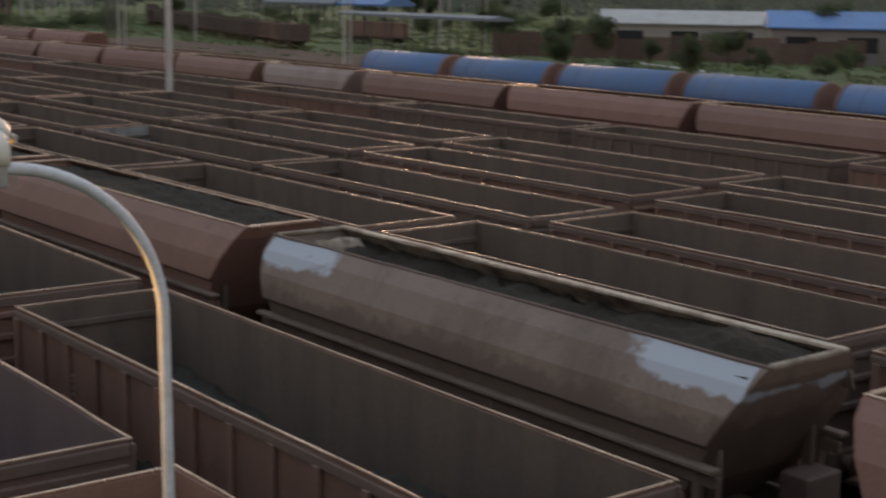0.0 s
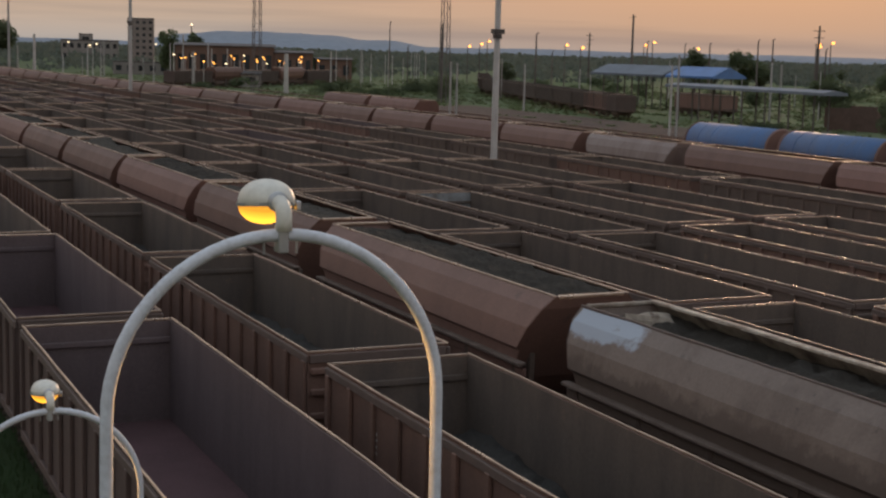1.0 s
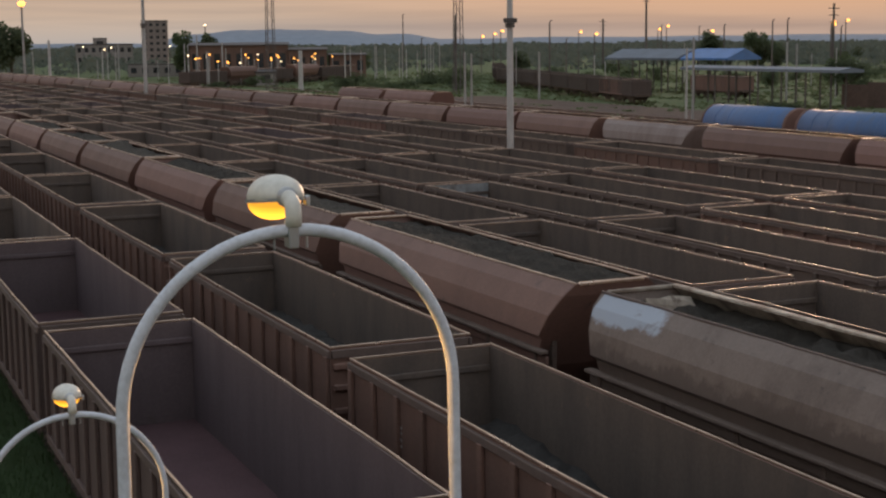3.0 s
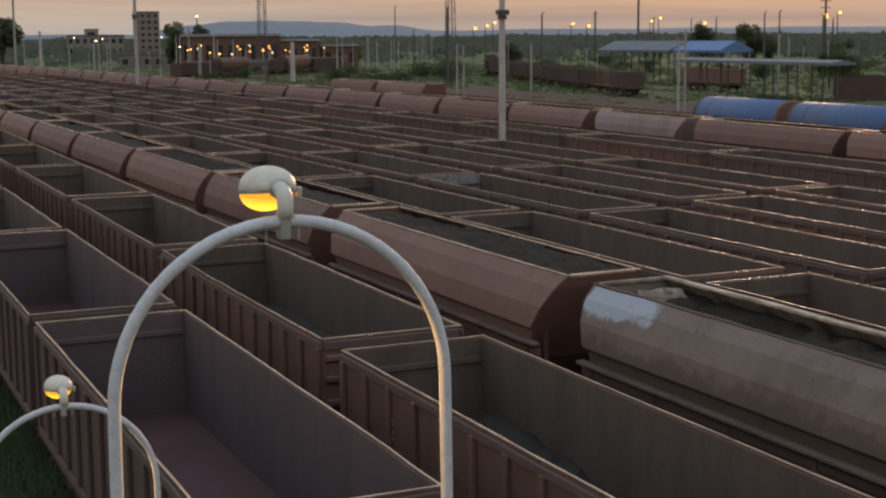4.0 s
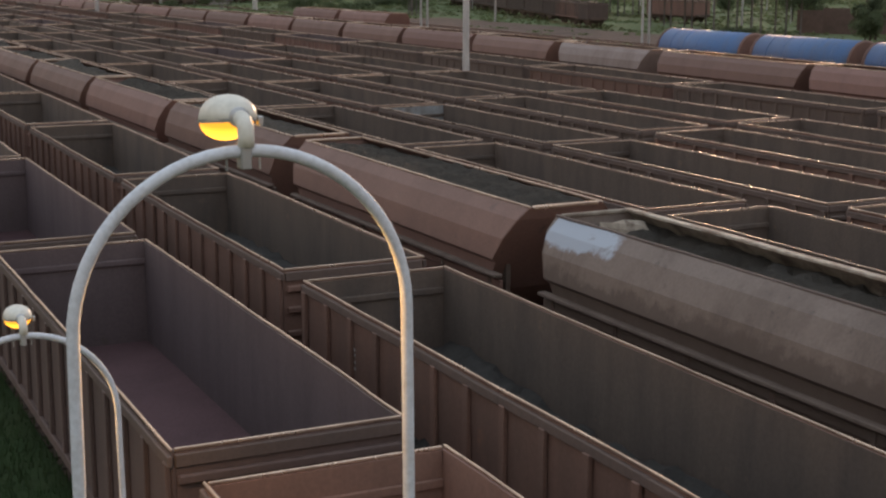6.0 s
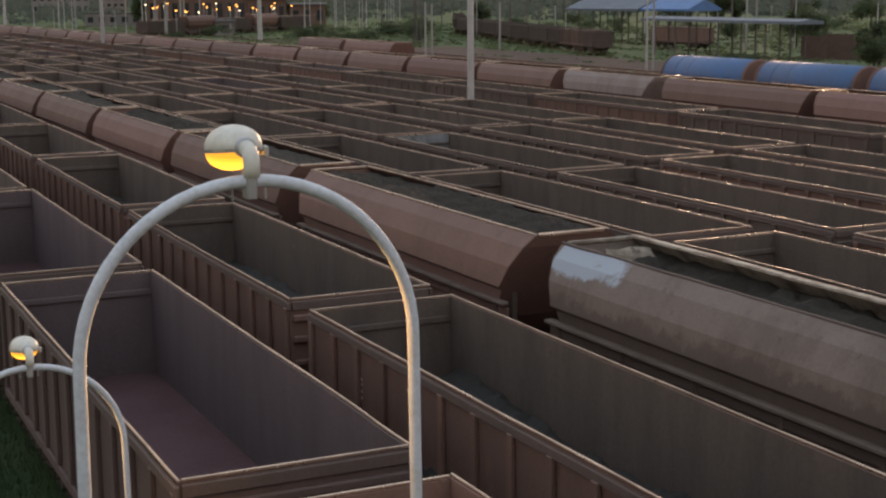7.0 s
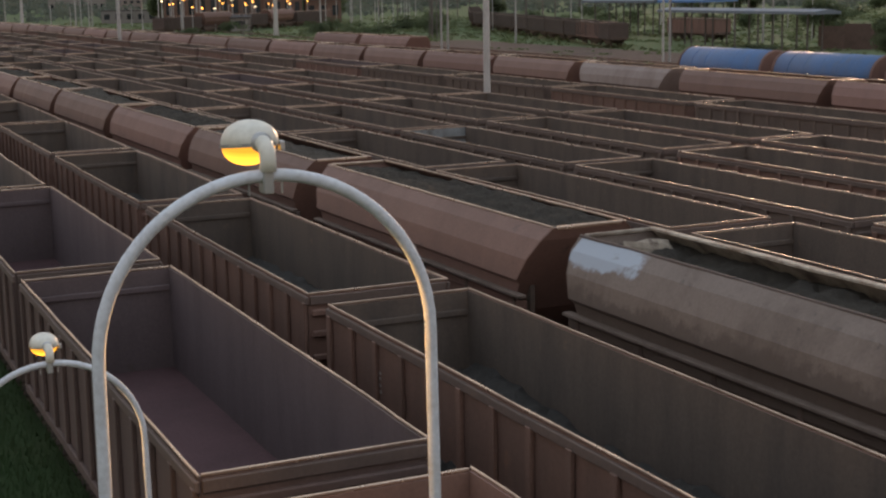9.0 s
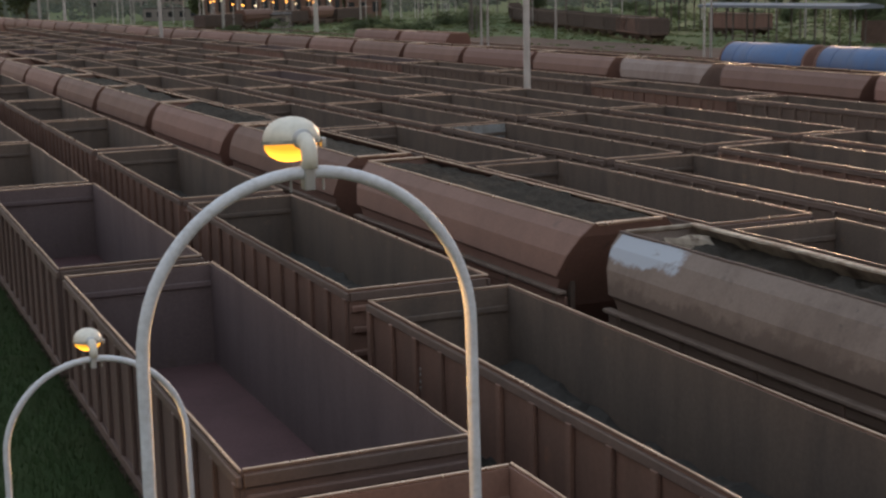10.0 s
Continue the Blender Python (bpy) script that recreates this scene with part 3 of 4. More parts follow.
def hopper_wagon(L, paint, seed, label, rim_mat=None, detail=True, ledge=0.0, lean=1.0):
    """A hopper with faceted, inward-leaning upper sides, a long open slot on top and ends that lean in below."""
    w = thing("hopper_wagon", label, "hopper wagon", "wagons in the sidings")
    ends = [L / 2 - lean * float(np.interp(z, (1.5, 2.1, 2.84, 3.02, 3.62, 3.95), (1.5, 0.95, 0.52, 0.42, 0.1, 0.0))) for x, z in HOP]
    for s in (-1, 1):
        bm = bmesh.new()
        n = 16
        outer = []
        for x, z in HOP:
            e = ends[HOP.index((x, z))]
            outer.append([bm.verts.new((s * x, (2 * i / n - 1) * e, z)) for i in range(n + 1)])
        for a, b in zip(outer, outer[1:]):
            for i in range(n):
                bm.faces.new((a[i], a[i + 1], b[i + 1], b[i]))
        side = part("side_wall", bm, paint, w)
        sol = side.modifiers.new("plate", "SOLIDIFY")
        sol.thickness, sol.offset = 0.03, -1
        rx = (s * 0.825 - (ledge if s > 0 else 0.0), s * 0.872)
        bm = bend(boxes((min(rx), max(rx), -L / 2, L / 2, 3.91, 3.975), bevel=0.015, cuts=20), 0.03, seed + s, 3.0, 3.95)
        part("top_rail", bm, (rim_mat if s > 0 else M_COPING) if rim_mat else M_RAIL, w, "worn steel rim of the filling slot")
        bm = bmesh.new()
        rows = []
        for (x, z), e in zip(HOP, ends):
            rows.append([bm.verts.new((k * x, s * e, z)) for k in (-1, 1)])
        for a, b in zip(rows, rows[1:]):
            bm.faces.new((a[0], a[1], b[1], b[0]))
        end = part("end_wall", bm, paint, w)
        sol = end.modifiers.new("plate", "SOLIDIFY")
        sol.thickness, sol.offset = 0.03, -1
        part("end_rail", boxes((-0.775, 0.775, min(s * L / 2, s * (L / 2 - 0.09)), max(s * L / 2, s * (L / 2 - 0.09)), 3.89, 3.975), bevel=0.02), rim_mat or M_RAIL, w)
        if detail:
            for x in (-1.0, 1.0):
                part("end_strut", boxes((x - 0.06, x + 0.06, min(s * (L / 2 - 0.75), s * (L / 2 - 0.6)), max(s * (L / 2 - 0.75), s * (L / 2 - 0.6)), 1.2, 3.0), bevel=0.01), M_UNDER, w)
            part("end_platform", boxes((-1.3, 1.3, min(s * (L / 2 - 1.0), s * (L / 2)), max(s * (L / 2 - 1.0), s * (L / 2)), 1.2, 1.28), bevel=0.01), M_UNDER, w)
            part("walkway", boxes((min(s * 1.28, s * 1.47), max(s * 1.28, s * 1.47), -L / 2 + 0.35, L / 2 - 0.35, 2.5, 2.57), bevel=0.012), M_LEDGE, w, "dusty side ledge")
            part("side_beam", boxes((min(s * 1.26, s * 1.34), max(s * 1.26, s * 1.34), -L / 2 + 0.35, L / 2 - 0.35, 2.26, 2.44), bevel=0.015), paint, w)
            flap = mesh_of("discharge_flap", boxes((min(s * 1.2, s * 1.27), max(s * 1.2, s * 1.27), -0.8, 0.8, 1.55, 2.2), bevel=0.015), M_RED)
            stay = mesh_of("stanchion", boxes((min(s * 1.25, s * 1.36), max(s * 1.25, s * 1.36), -0.06, 0.06, 1.45, 2.5), bevel=0.01), M_UNDER)
            for i in range(5):
                part("discharge_flap", flap, None, w, "rust-red discharge flap").location.y = (i - 2) * 2.15
            for i in range(6):
                part("stanchion", stay, None, w).location.y = (i - 2.5) * 2.15
            part("end_box", boxes((min(s * 0.4, s * 1.15), max(s * 0.4, s * 1.15), -s * (L / 2 - 0.45) - 0.25, -s * (L / 2 - 0.45) + 0.25, 1.3, 2.1), bevel=0.02), M_COPING, w, "dusty equipment box")
            part("side_sill", boxes((min(s * 1.2, s * 1.38), max(s * 1.2, s * 1.38), -L / 2 + 0.2, L / 2 - 0.2, 1.2, 1.5), bevel=0.02), M_UNDER, w)
    running_gear(w, L, 2.8)
    return w


def place(proto, pts, y, used):
    m = pose(line_x(pts, y), y, 0, 0, 0, turn_at(pts, y))
    if proto not in used:
        used.add(proto)
        proto.matrix_basis = m
        return proto
    return copy_thing(proto, m)


used = set()
OPEN_LABELS = {"brown": "empty rusty brown open box wagon on its track",
               "red": "faded red open box wagon with scoured walls",
               "grey": "grey-brown open box wagon, sooty inside"}
NEAR = {"brown": open_wagon(12.4, 2.84, M_BROWN, M_INNER_D, M_INNER_D, 1.0, OPEN_LABELS["brown"]),
        "red": open_wagon(12.4, 2.84, M_RED, M_INNER, M_DUSTY, 2.0, OPEN_LABELS["red"]),
        "grey": open_wagon(12.4, 2.84, M_GREY, M_INNER_D, M_INNER_D, 3.0, OPEN_LABELS["grey"])}
FAR = {"brown": open_wagon(12.4, 2.84, M_BROWN, M_INNER_D, M_INNER_D, 4.0, OPEN_LABELS["brown"], False),
       "red": open_wagon(12.4, 2.84, M_RED, M_INNER, M_DUSTY, 5.0, OPEN_LABELS["red"], False),
       "grey": open_wagon(12.4, 2.84, M_GREY, M_INNER_D, M_INNER_D, 6.0, OPEN_LABELS["grey"], False),
       "dark": open_wagon(12.4, 2.84, M_DARKWAGON, M_INNER_D, M_COAL, 13.0, "near-black brown open box wagon in a far train", False, edge=M_DARKWAGON)}
rng = random.Random(4)

# first siding: empty wagons with ore dust, the nearest ones
LONG_A = open_wagon(12.9, 2.97, M_UMBER, M_INNER, M_DUSTY, 7.0, "empty brown open wagon with purple ore dust on its floor", dent=0.024)
LONG_R = open_wagon(12.9, 2.9, M_RED, M_INNER_R, M_DUSTY, 8.0, "reddish open wagon with bare scoured end wall", dent=0.024)
place(LONG_R, TRACKS["a"], 15.55 - 6.45, used)
place(LONG_A, TRACKS["a"], 23.24, used)
for y in (37.05, 50.3, 63.4, 76.7):
    place(LONG_A if y < 40 else NEAR["grey"], TRACKS["a"], y, used)

# second siding: wagons with a little coal left along the walls
LONG_B = open_wagon(12.9, 2.79, M_BROWN, M_INNER_D, M_COAL, 9.0, "dark brown open wagon with some coal remaining inside", dent=0.024)
place(LONG_B, TRACKS["b"], 18.22, used)
place(LONG_B, TRACKS["b"], 4.3, used)
for y in (31.92, 45.3, 58.8, 71.9, 85.1, 98.3):
    place(NEAR["brown"], TRACKS["b"], y, used)
for y, z in ((18.22, 1.72), (4.3, 1.7), (31.92, 1.7), (45.3, 1.65), (58.8, 1.6)):
    heap("coal_heap", 12.2, 2.72, z, 0.45, y, "bed of dark coal in the bottom of an open wagon", slope=0.03).location = (10.8, y, 0)

# third siding: hoppers filled with coal
HOPPERS = [hopper_wagon(12.3, M_HOPPER, 1.0, "red-brown hopper wagon with faceted sides, filled with coal"),
           hopper_wagon(12.3, M_HOPPER2, 2.0, "pinkish red hopper wagon with faceted sides")]
SHORTS = [hopper_wagon(11.3, M_HOPPER, 11.0, "red-brown hopper wagon with faceted sides, filled with coal", lean=0.7),
          hopper_wagon(11.3, M_HOPPER2, 12.0, "pinkish red hopper wagon with faceted sides", lean=0.7)]
WHITE = hopper_wagon(12.2, M_HOPPER_W, 3.0, "bleached hopper wagon with pale blue-grey paint patches", M_CREAM, ledge=0.12)
bm = boxes((-0.45, 0.62, 5.0, 5.03, 3.5, 3.96), cuts=3)
bmesh.ops.subdivide_edges(bm, edges=list(bm.edges), cuts=3, use_grid_fill=True)
for v in bm.verts:
    v.co.y += 0.16 * noise.noise((v.co.x * 2.6, v.co.z * 3.0, 1.0))
    v.co.z += 0.08 * noise.noise((v.co.x * 3.1, 5.0, 0.0))
bmesh.ops.rotate(bm, verts=bm.verts, cent=(0, 5.0, 3.6), matrix=Matrix.Rotation(radians(-34), 3, "X"))
for z, n in ((2.45, 0.36), (2.36, 0.28), (2.24, 0.36), (2.13, 0.2)):
    part("marking", boxes((-1.402, -1.396, 4.1, 4.1 + n, z, z + 0.05)), M_MARK, LONG_B, "faded unreadable white marking")
lining = bmesh.new()
rows = []
for i in range(49):
    y = (i / 24 - 1) * 6.0
    jag = 0.05 * noise.noise((y * 1.3, 2.0, 0.0)) + 0.03 * noise.noise((y * 4.1, 7.0, 0.0))
    rows.append([lining.verts.new(c) for c in ((0.72 + jag, y, 3.945), (0.78, y, 3.90), (1.02, y, 3.66), (1.2, y, 3.3))])
for a, b in zip(rows, rows[1:]):
    for j in range(3):
        lining.faces.new((a[j], a[j + 1], b[j + 1], b[j]))
lining = part("slot_lining", lining, M_LINING, WHITE, "cream-painted rusty inner lip of the slot")
lining.modifiers.new("plate", "SOLIDIFY").thickness = 0.02
part("bent_plate", bm, M_LINING, WHITE, "bent pale cover plate in the filling slot")
place(WHITE, TRACKS["c"], 18.72, used)
place(HOPPERS[1], TRACKS["c"], 5.0, used)
y = 31.95
i = 0
while y < 190:
    place((HOPPERS if y < 40 else SHORTS)[i % 3 == 2], TRACKS["c"], y, used)
    if y < 96:
        o = heap("coal_heap", 12.0 if y < 40 else 10.7, 1.6, 3.68, 0.3, y, "dark coal filling a hopper wagon", material=M_COAL_W)
        o.location.z = 0.17
        o.location.x, o.location.y = line_x(TRACKS["c"], y), y
    y += 12.85 if y < 40 else 11.9
    i += 1
o = heap("coal_heap", 11.8, 1.9, 3.5, 0.5, 3.3, "dark coal filling the bleached hopper wagon", slope=0.03, material=M_COAL_W)
o.location = (line_x(TRACKS["c"], 18.72), 18.72, 0.2)
o = heap("coal_heap", 12.0, 1.66, 3.5, 0.4, 8.3, "dark coal filling a hopper wagon", material=M_COAL_W)
o.location.x, o.location.y = line_x(TRACKS["c"], 5.0), 5.0

# further sidings of open wagons
PALE_END = open_wagon(12.4, 2.84, M_GREY, M_INNER_D, M_INNER_D, 10.0, "grey-brown open wagon with pale blue end lining", end_lining=M_PALE_END)
STARTS = {"d": 8.05, "e": 7.3, "f": 8.3, "g": 9.9, "h": 10.9}
for key, y in STARTS.items():
    pitch = {"d": 13.3, "e": 13.1, "f": 13.3, "g": 13.1, "h": 13.2}[key]
    k = 0
    while y < 235:
        k += 1
        if key == "e" and k == 4:
            place(PALE_END, TRACKS[key], y, used)
            y += pitch
            continue
        tone = rng.choice(("brown", "brown", "grey", "grey", "red"))
        near = y < 62 and key != "h"
        place((NEAR if near else FAR)[tone], TRACKS[key], y, used)
        y += pitch

# hopper train beyond, in varied reds, one pale wagon
FARHOP = [hopper_wagon(9.95, M_HOPPER, 4.0, "red-brown hopper wagon in a long train", detail=False, lean=0.5),
          hopper_wagon(9.95, M_HOPPER2, 5.0, "faded pink-red hopper wagon in a long train", detail=False, lean=0.5)]
FARLONG = [hopper_wagon(11.7, M_HOPPER, 6.0, "red-brown hopper wagon in a long train", detail=False, lean=0.6),
           hopper_wagon(11.7, M_HOPPER2, 7.0, "faded pink-red hopper wagon in a long train", detail=False, lean=0.6)]
PALE = hopper_wagon(9.2, M_HOPPER_L, 8.0, "pale grey hopper wagon in a red train", detail=False)
for i, y in enumerate((61.9, 49.7, 37.5, 25.3)):
    place(FARLONG[i % 2], TRACKS["i"], y, used)
place(PALE, TRACKS["i"], 73.5, used)
y = 84.0
for i in range(22):
    place(FARHOP[(i * 7 % 3) == 1], TRACKS["i"], y, used)
    y += 10.4
for y in (132.5, 143.2):
    place(FARHOP[1], [(100, 59.5), (200, 50.0)], y, used)


# blue-roofed covered wagons
def barrel(y0, y1, r, n=20, z0=2.78):
    """A closed half-barrel along y with slightly rounded ends."""
    bm = bmesh.new()
    prof = [(y0, r * 0.93), (y0 + 0.08, r), (y1 - 0.08, r), (y1, r * 0.93)]
    rings = [[bm.verts.new((q * math.cos(math.pi * j / n), y, z0 + q * math.sin(math.pi * j / n))) for j in range(n + 1)] for y, q in prof]
    for a, b in zip(rings, rings[1:]):
        for j in range(n):
            bm.faces.new((a[j], a[j + 1], b[j + 1], b[j])).smooth = True
    bm.faces.new(rings[0])
    bm.faces.new(list(reversed(rings[-1])))
    bm.faces.new([q for r_ in rings for q in (r_[0],)] + [r_[-1] for r_ in reversed(rings)])
    return bm


def covered_wagon(label):
    w = thing("covered_wagon", label, "covered wagon", "blue-roofed train")
    part("roof", barrel(-4.3, 4.3, 1.4), M_BLUE, w, "blue rounded sheet roof")
    for y in (-2.9, -1.45, 0.0, 1.45, 2.9):
        part("roof_rib", barrel(y - 0.1, y + 0.1, 1.415), M_BLUE, w)
    for s in (-1, 1):
        part("end_wall", barrel(min(s * 4.31, s * 4.5), max(s * 4.31, s * 4.5), 1.43), M_RED, w, "rusty brown end wall")
        part("side_wall", boxes((min(s * 1.3, s * 1.42), max(s * 1.3, s * 1.42), -4.5, 4.5, 1.2, 2.77), bevel=0.02), M_BROWN, w)
        part("end_panel", boxes((-1.3, 1.3, min(s * 4.4, s * 4.5), max(s * 4.4, s * 4.5), 1.2, 2.77)), M_BROWN, w)
    running_gear(w, 9.2, 2.8)
    return w


COVERED = covered_wagon("covered freight wagon with rounded blue roof and brown body")
for i in range(8):
    place(COVERED, TRACKS["j"], 82.3 - 10.05 * i, used)

# brown train on the far line
FAR_LINE = [(120, 91.5), (169, 105.7), (274, 135.1), (460, 224.0)]
y = 178
while y < 330:
    place(FAR["dark"], FAR_LINE, y, used)
    y += 12.4
for y in (183,):
    place(FAR["red"], [(100, 127), (260, 127.5)], y, used)
# two short trains standing by the goods shed
for i in range(5):
    m = pose(76 + 9.6 * i, 291 + 7.6 * i, 0, 0, 0, -52)
    copy_thing(FARHOP[0] if i % 2 else FAR["dark"], m)
    copy_thing(FAR["brown"], pose(82 + 9.6 * i, 303 + 7.6 * i, 0, 0, 0, -52))
for protos in (NEAR, FAR):
    for proto in protos.values():
        if proto not in used:
            place(proto, FAR_LINE, y, used)
            y += 12.4


# ---- arched lamps over the stairs ----
def arch_lamp(x, y, top, half):
    w = thing("arched_lamp_post", "white-painted hoop lamp post with lit sodium lamp head", "lamp post", "hoop lamps")
    r = half
    pts = [(-r - 0.03, 0, -0.3 - top)] + [(-r - 0.03 * (1 - k / 6), 0, -r - (top - r) * 0.5 * (1 - k / 6)) for k in range(6)]
    pts += [(-r * math.cos(a), 0, -r + r * math.sin(a)) for a in [math.pi * j / 30 for j in range(31)]]
    pts += [(r + 0.03 * k / 6, 0, -r - (top - r) * 0.5 * k / 6) for k in range(1, 7)] + [(r + 0.03, 0, -0.3 - top)]
    bm = bmesh.new()
    tube(bm, pts, 0.0305, 14)
    part("hoop", bm, M_POLE, w, "chipped white steel hoop")
    bm = bmesh.new()
    box(bm, -0.025, 0.025, -0.042, 0.042, -0.085, 0.042, bevel=0.006)
    part("clamp", bm, M_LAMP_METAL, w, "grey steel clamp")
    for sx in (-0.085, 0.075):
        bm = bmesh.new()
        rod(bm, (sx, 0, -0.03), (sx, 0, -0.09), 0.006)
        part("wire_clip", bm, M_LAMP_METAL, w)
    bm = bmesh.new()
    tube(bm, [(0.005, -0.02, 0.02), (0.005, -0.02, 0.075), (0.005, -0.015, 0.108), (0.004, 0.01, 0.136), (0.002, 0.05, 0.147), (0, 0.10, 0.15)], 0.039, 16)
    part("bracket_pipe", bm, M_LAMP, w)
    bm = bmesh.new()
    rod(bm, (0, 0.04, 0.147), (0, 0.085, 0.15), 0.049, n=16)
    part("collar", smooth(bm), M_LAMP_METAL, w)
    # housing: a flattened egg, cut flat below
    bm = bmesh.new()
    bmesh.ops.create_uvsphere(bm, u_segments=28, v_segments=16, radius=1.0)
    for v in bm.verts:
        c = v.co.copy()
        full = (1.0 - 0.12 * max(0.0, c.y)) * (1 + 0.10 * abs(c.x * c.y))
        v.co = Vector((c.x * 0.13 * full, 0.25 + c.y * 0.205, 0.117 - 0.02 * c.y + (0.124 * c.z ** 0.8 if c.z > 0 else c.z * 0.018)))
    housing = part("housing", smooth(bm), M_LAMP, w, "cream enamel lamp housing")
    bm = bmesh.new()
    bmesh.ops.create_uvsphere(bm, u_segments=24, v_segments=14, radius=1.0)
    for v in bm.verts:
        c = v.co.copy()
        v.co = Vector((c.x * 0.122, 0.26 + c.y * 0.188, 0.107 - 0.02 * c.y + (c.z * 0.01 if c.z > 0 else c.z * 0.088)))
    part("glass_bowl", smooth(bm), M_GLASS, housing, "glowing orange glass bowl").visible_shadow = False
    bm = bmesh.new()
    bmesh.ops.create_cone(bm, cap_ends=False, segments=28, radius1=1.0, radius2=1.0, depth=0.016)
    for v in bm.verts:
        v.co = Vector((v.co.x * 0.134, 0.25 + v.co.y * 0.207, 0.117 - 0.02 * v.co.y + v.co.z))
    part("rim_band", bm, M_LAMP_METAL, housing)
    bm = bmesh.new()
    box(bm, 0.12, 0.145, 0.14, 0.18, 0.095, 0.14, bevel=0.004)
    part("hinge", bm, M_LAMP_METAL, housing)
    w.matrix_basis = pose(x, y, top)
    sodium(x, y + 0.3, top + 0.065, 130)
    return w


arch_lamp(2.838, 7.37, 7.905, 0.822)
arch_lamp(2.868, 14.2, 5.392, 0.838)

# ---- masts and far lamps ----
def mast(x, y, h, r, label, material=None, lamp=None, arm=0.0, collar=0.0, cross=0, head=0.4):
    w = thing("mast", label, "mast", "masts of the yard")
    bm = bmesh.new()
    rod(bm, (0, 0, -0.3), (0, 0, h), r, r * 0.7, 10)
    part("pole", bm, material or M_MAST, w)
    if arm:
        bm = bmesh.new()
        tube(bm, [(0, 0, h - 0.1), (arm * 0.3, 0, h + 0.25), (arm, 0, h + 0.3)], r * 0.5, 6)
        part("arm", bm, material or M_MAST, w)
    if lamp:
        bm = bmesh.new()
        bmesh.ops.create_uvsphere(bm, u_segments=10, v_segments=6, radius=1.0, matrix=Matrix.Translation((arm, 0, h + 0.2)) @ Matrix.Diagonal((head, head, head * 0.7, 1)))
        part("lamp_head", bm, lamp, w, "lit lamp")
    if collar:
        bm = bmesh.new()
        rod(bm, (0, 0, collar - 0.12), (0, 0, collar + 0.12), r * 1.25, n=12)
        box(bm, -r * 1.5, r * 1.5, -r * 1.3, r * 0.8, collar + 0.14, collar + 0.4)
        part("collar", bm, M_DARKPOLE, w)
    for i in range(cross):
        part("cross_arm", boxes((-1.3 + 0.2 * i, 1.3 - 0.2 * i, -0.08, 0.08, h - 1.0 - 1.3 * i, h - 0.85 - 1.3 * i)), M_DARKPOLE, w)
    w.location = (x, y, -0.2)
    return w


def lattice(x, y, h, half, label):
    w = thing("lattice_mast", label, "mast", "masts of the yard")
    for sx in (-1, 1):
        for sy in (-1, 1):
            bm = bmesh.new()
            rod(bm, (sx * half, sy * half, -0.3), (sx * half * 0.6, sy * half * 0.6, h), 0.09, 0.07, 6)
            part("leg", bm, M_DARKPOLE, w)
    bm = bmesh.new()
    n = int(h / 1.6)
    for i in range(n):
        za, zb = h * i / n, h * (i + 1) / n
        ka, kb = half * (1 - 0.4 * i / n), half * (1 - 0.4 * (i + 1) / n)
        s = 1 if i % 2 else -1
        rod(bm, (-s * ka, -ka, za), (s * kb, -kb, zb), 0.04, n=4)
        rod(bm, (-ka, s * ka, za), (-kb, -s * kb, zb), 0.04, n=4)
        rod(bm, (-kb, -kb, zb), (kb, -kb, zb), 0.04, n=4)
    tagged(part("bracing", bm, M_DARKPOLE, w), kind="stuff")
    w.location = (x, y, -0.2)


mast(37.0, 73.4, 17.0, 0.21, "tall pale steel lighting mast between the sidings", collar=9.8)
mast(38.1, 171.8, 19.0, 0.24, "tall pale steel lighting mast between the sidings", collar=11.0)
lattice(82.1, 264.2, 26.0, 0.8, "dark steel lattice mast")
lattice(103.5, 226.0, 24.0, 0.75, "dark steel lattice mast")
for x, y, h, r in ((85.5, 184.4, 7.4, 0.16), (86.3, 184.0, 7.2, 0.16), (90.8, 137.2, 8.0, 0.15), (91.4, 136.8, 9.1, 0.16), (103.6, 196.7, 7.2, 0.17),
                   (75.2, 284.2, 7.3, 0.35), (77.3, 300.6, 10.7, 0.2), (81.9, 297.7, 9.1, 0.2), (83.0, 299.0, 8.0, 0.2), (87.2, 262.0, 7.5, 0.5),
                   (123.9, 162.9, 8.4, 0.18), (125.0, 162.2, 8.1, 0.18), (74.6, 369.3, 9.2, 0.2), (47.7, 305.3, 10.0, 0.35), (65.0, 340.0, 8.0, 0.2), (110.0, 300.0, 8.0, 0.18)):
    mast(x, y, h, r, "pale concrete post at the edge of the yard")
for x, y, h in ((186.8, 273.3, 10.4), (180.3, 223.8, 11.6), (210.1, 255.9, 12.4), (207.0, 256.5, 11.5), (214.6, 338.8, 11.4), (216.5, 337.5, 12.2), (174.5, 303.4, 10.1), (185.4, 330.5, 10.8),
                (175.5, 360.6, 10.6), (172.0, 361.0, 9.9), (177.0, 359.0, 11.4)):
    mast(x, y, h, 0.16, "slim yard lamp post with lit head", M_DARKPOLE, M_GLOW, 0.6)
for x, y, h in ((108.2, 237.6, 13.4), (127.0, 237.1, 12.2), (160.5, 389.2, 16.4), (179.9, 241.4, 12.3), (176.2, 231.7, 12.4), (183.6, 263.4, 11.6), (191.0, 300.0, 12.0), (150.0, 330.0, 12.0),
                (222.0, 330.0, 12.0), (200.0, 245.0, 11.0), (165.0, 300.0, 9.0), (141.0, 330.0, 9.5)):
    mast(x, y, h, 0.2, "slim unlit yard lamp post", M_DARKPOLE, arm=0.5)
mast(275.3, 442.4, 23.0, 0.5, "tall floodlight mast far off", M_DARKPOLE, cross=1)
mast(180.7, 223.6, 15.3, 0.28, "power line pole with cross arms", M_DARKPOLE, cross=3)
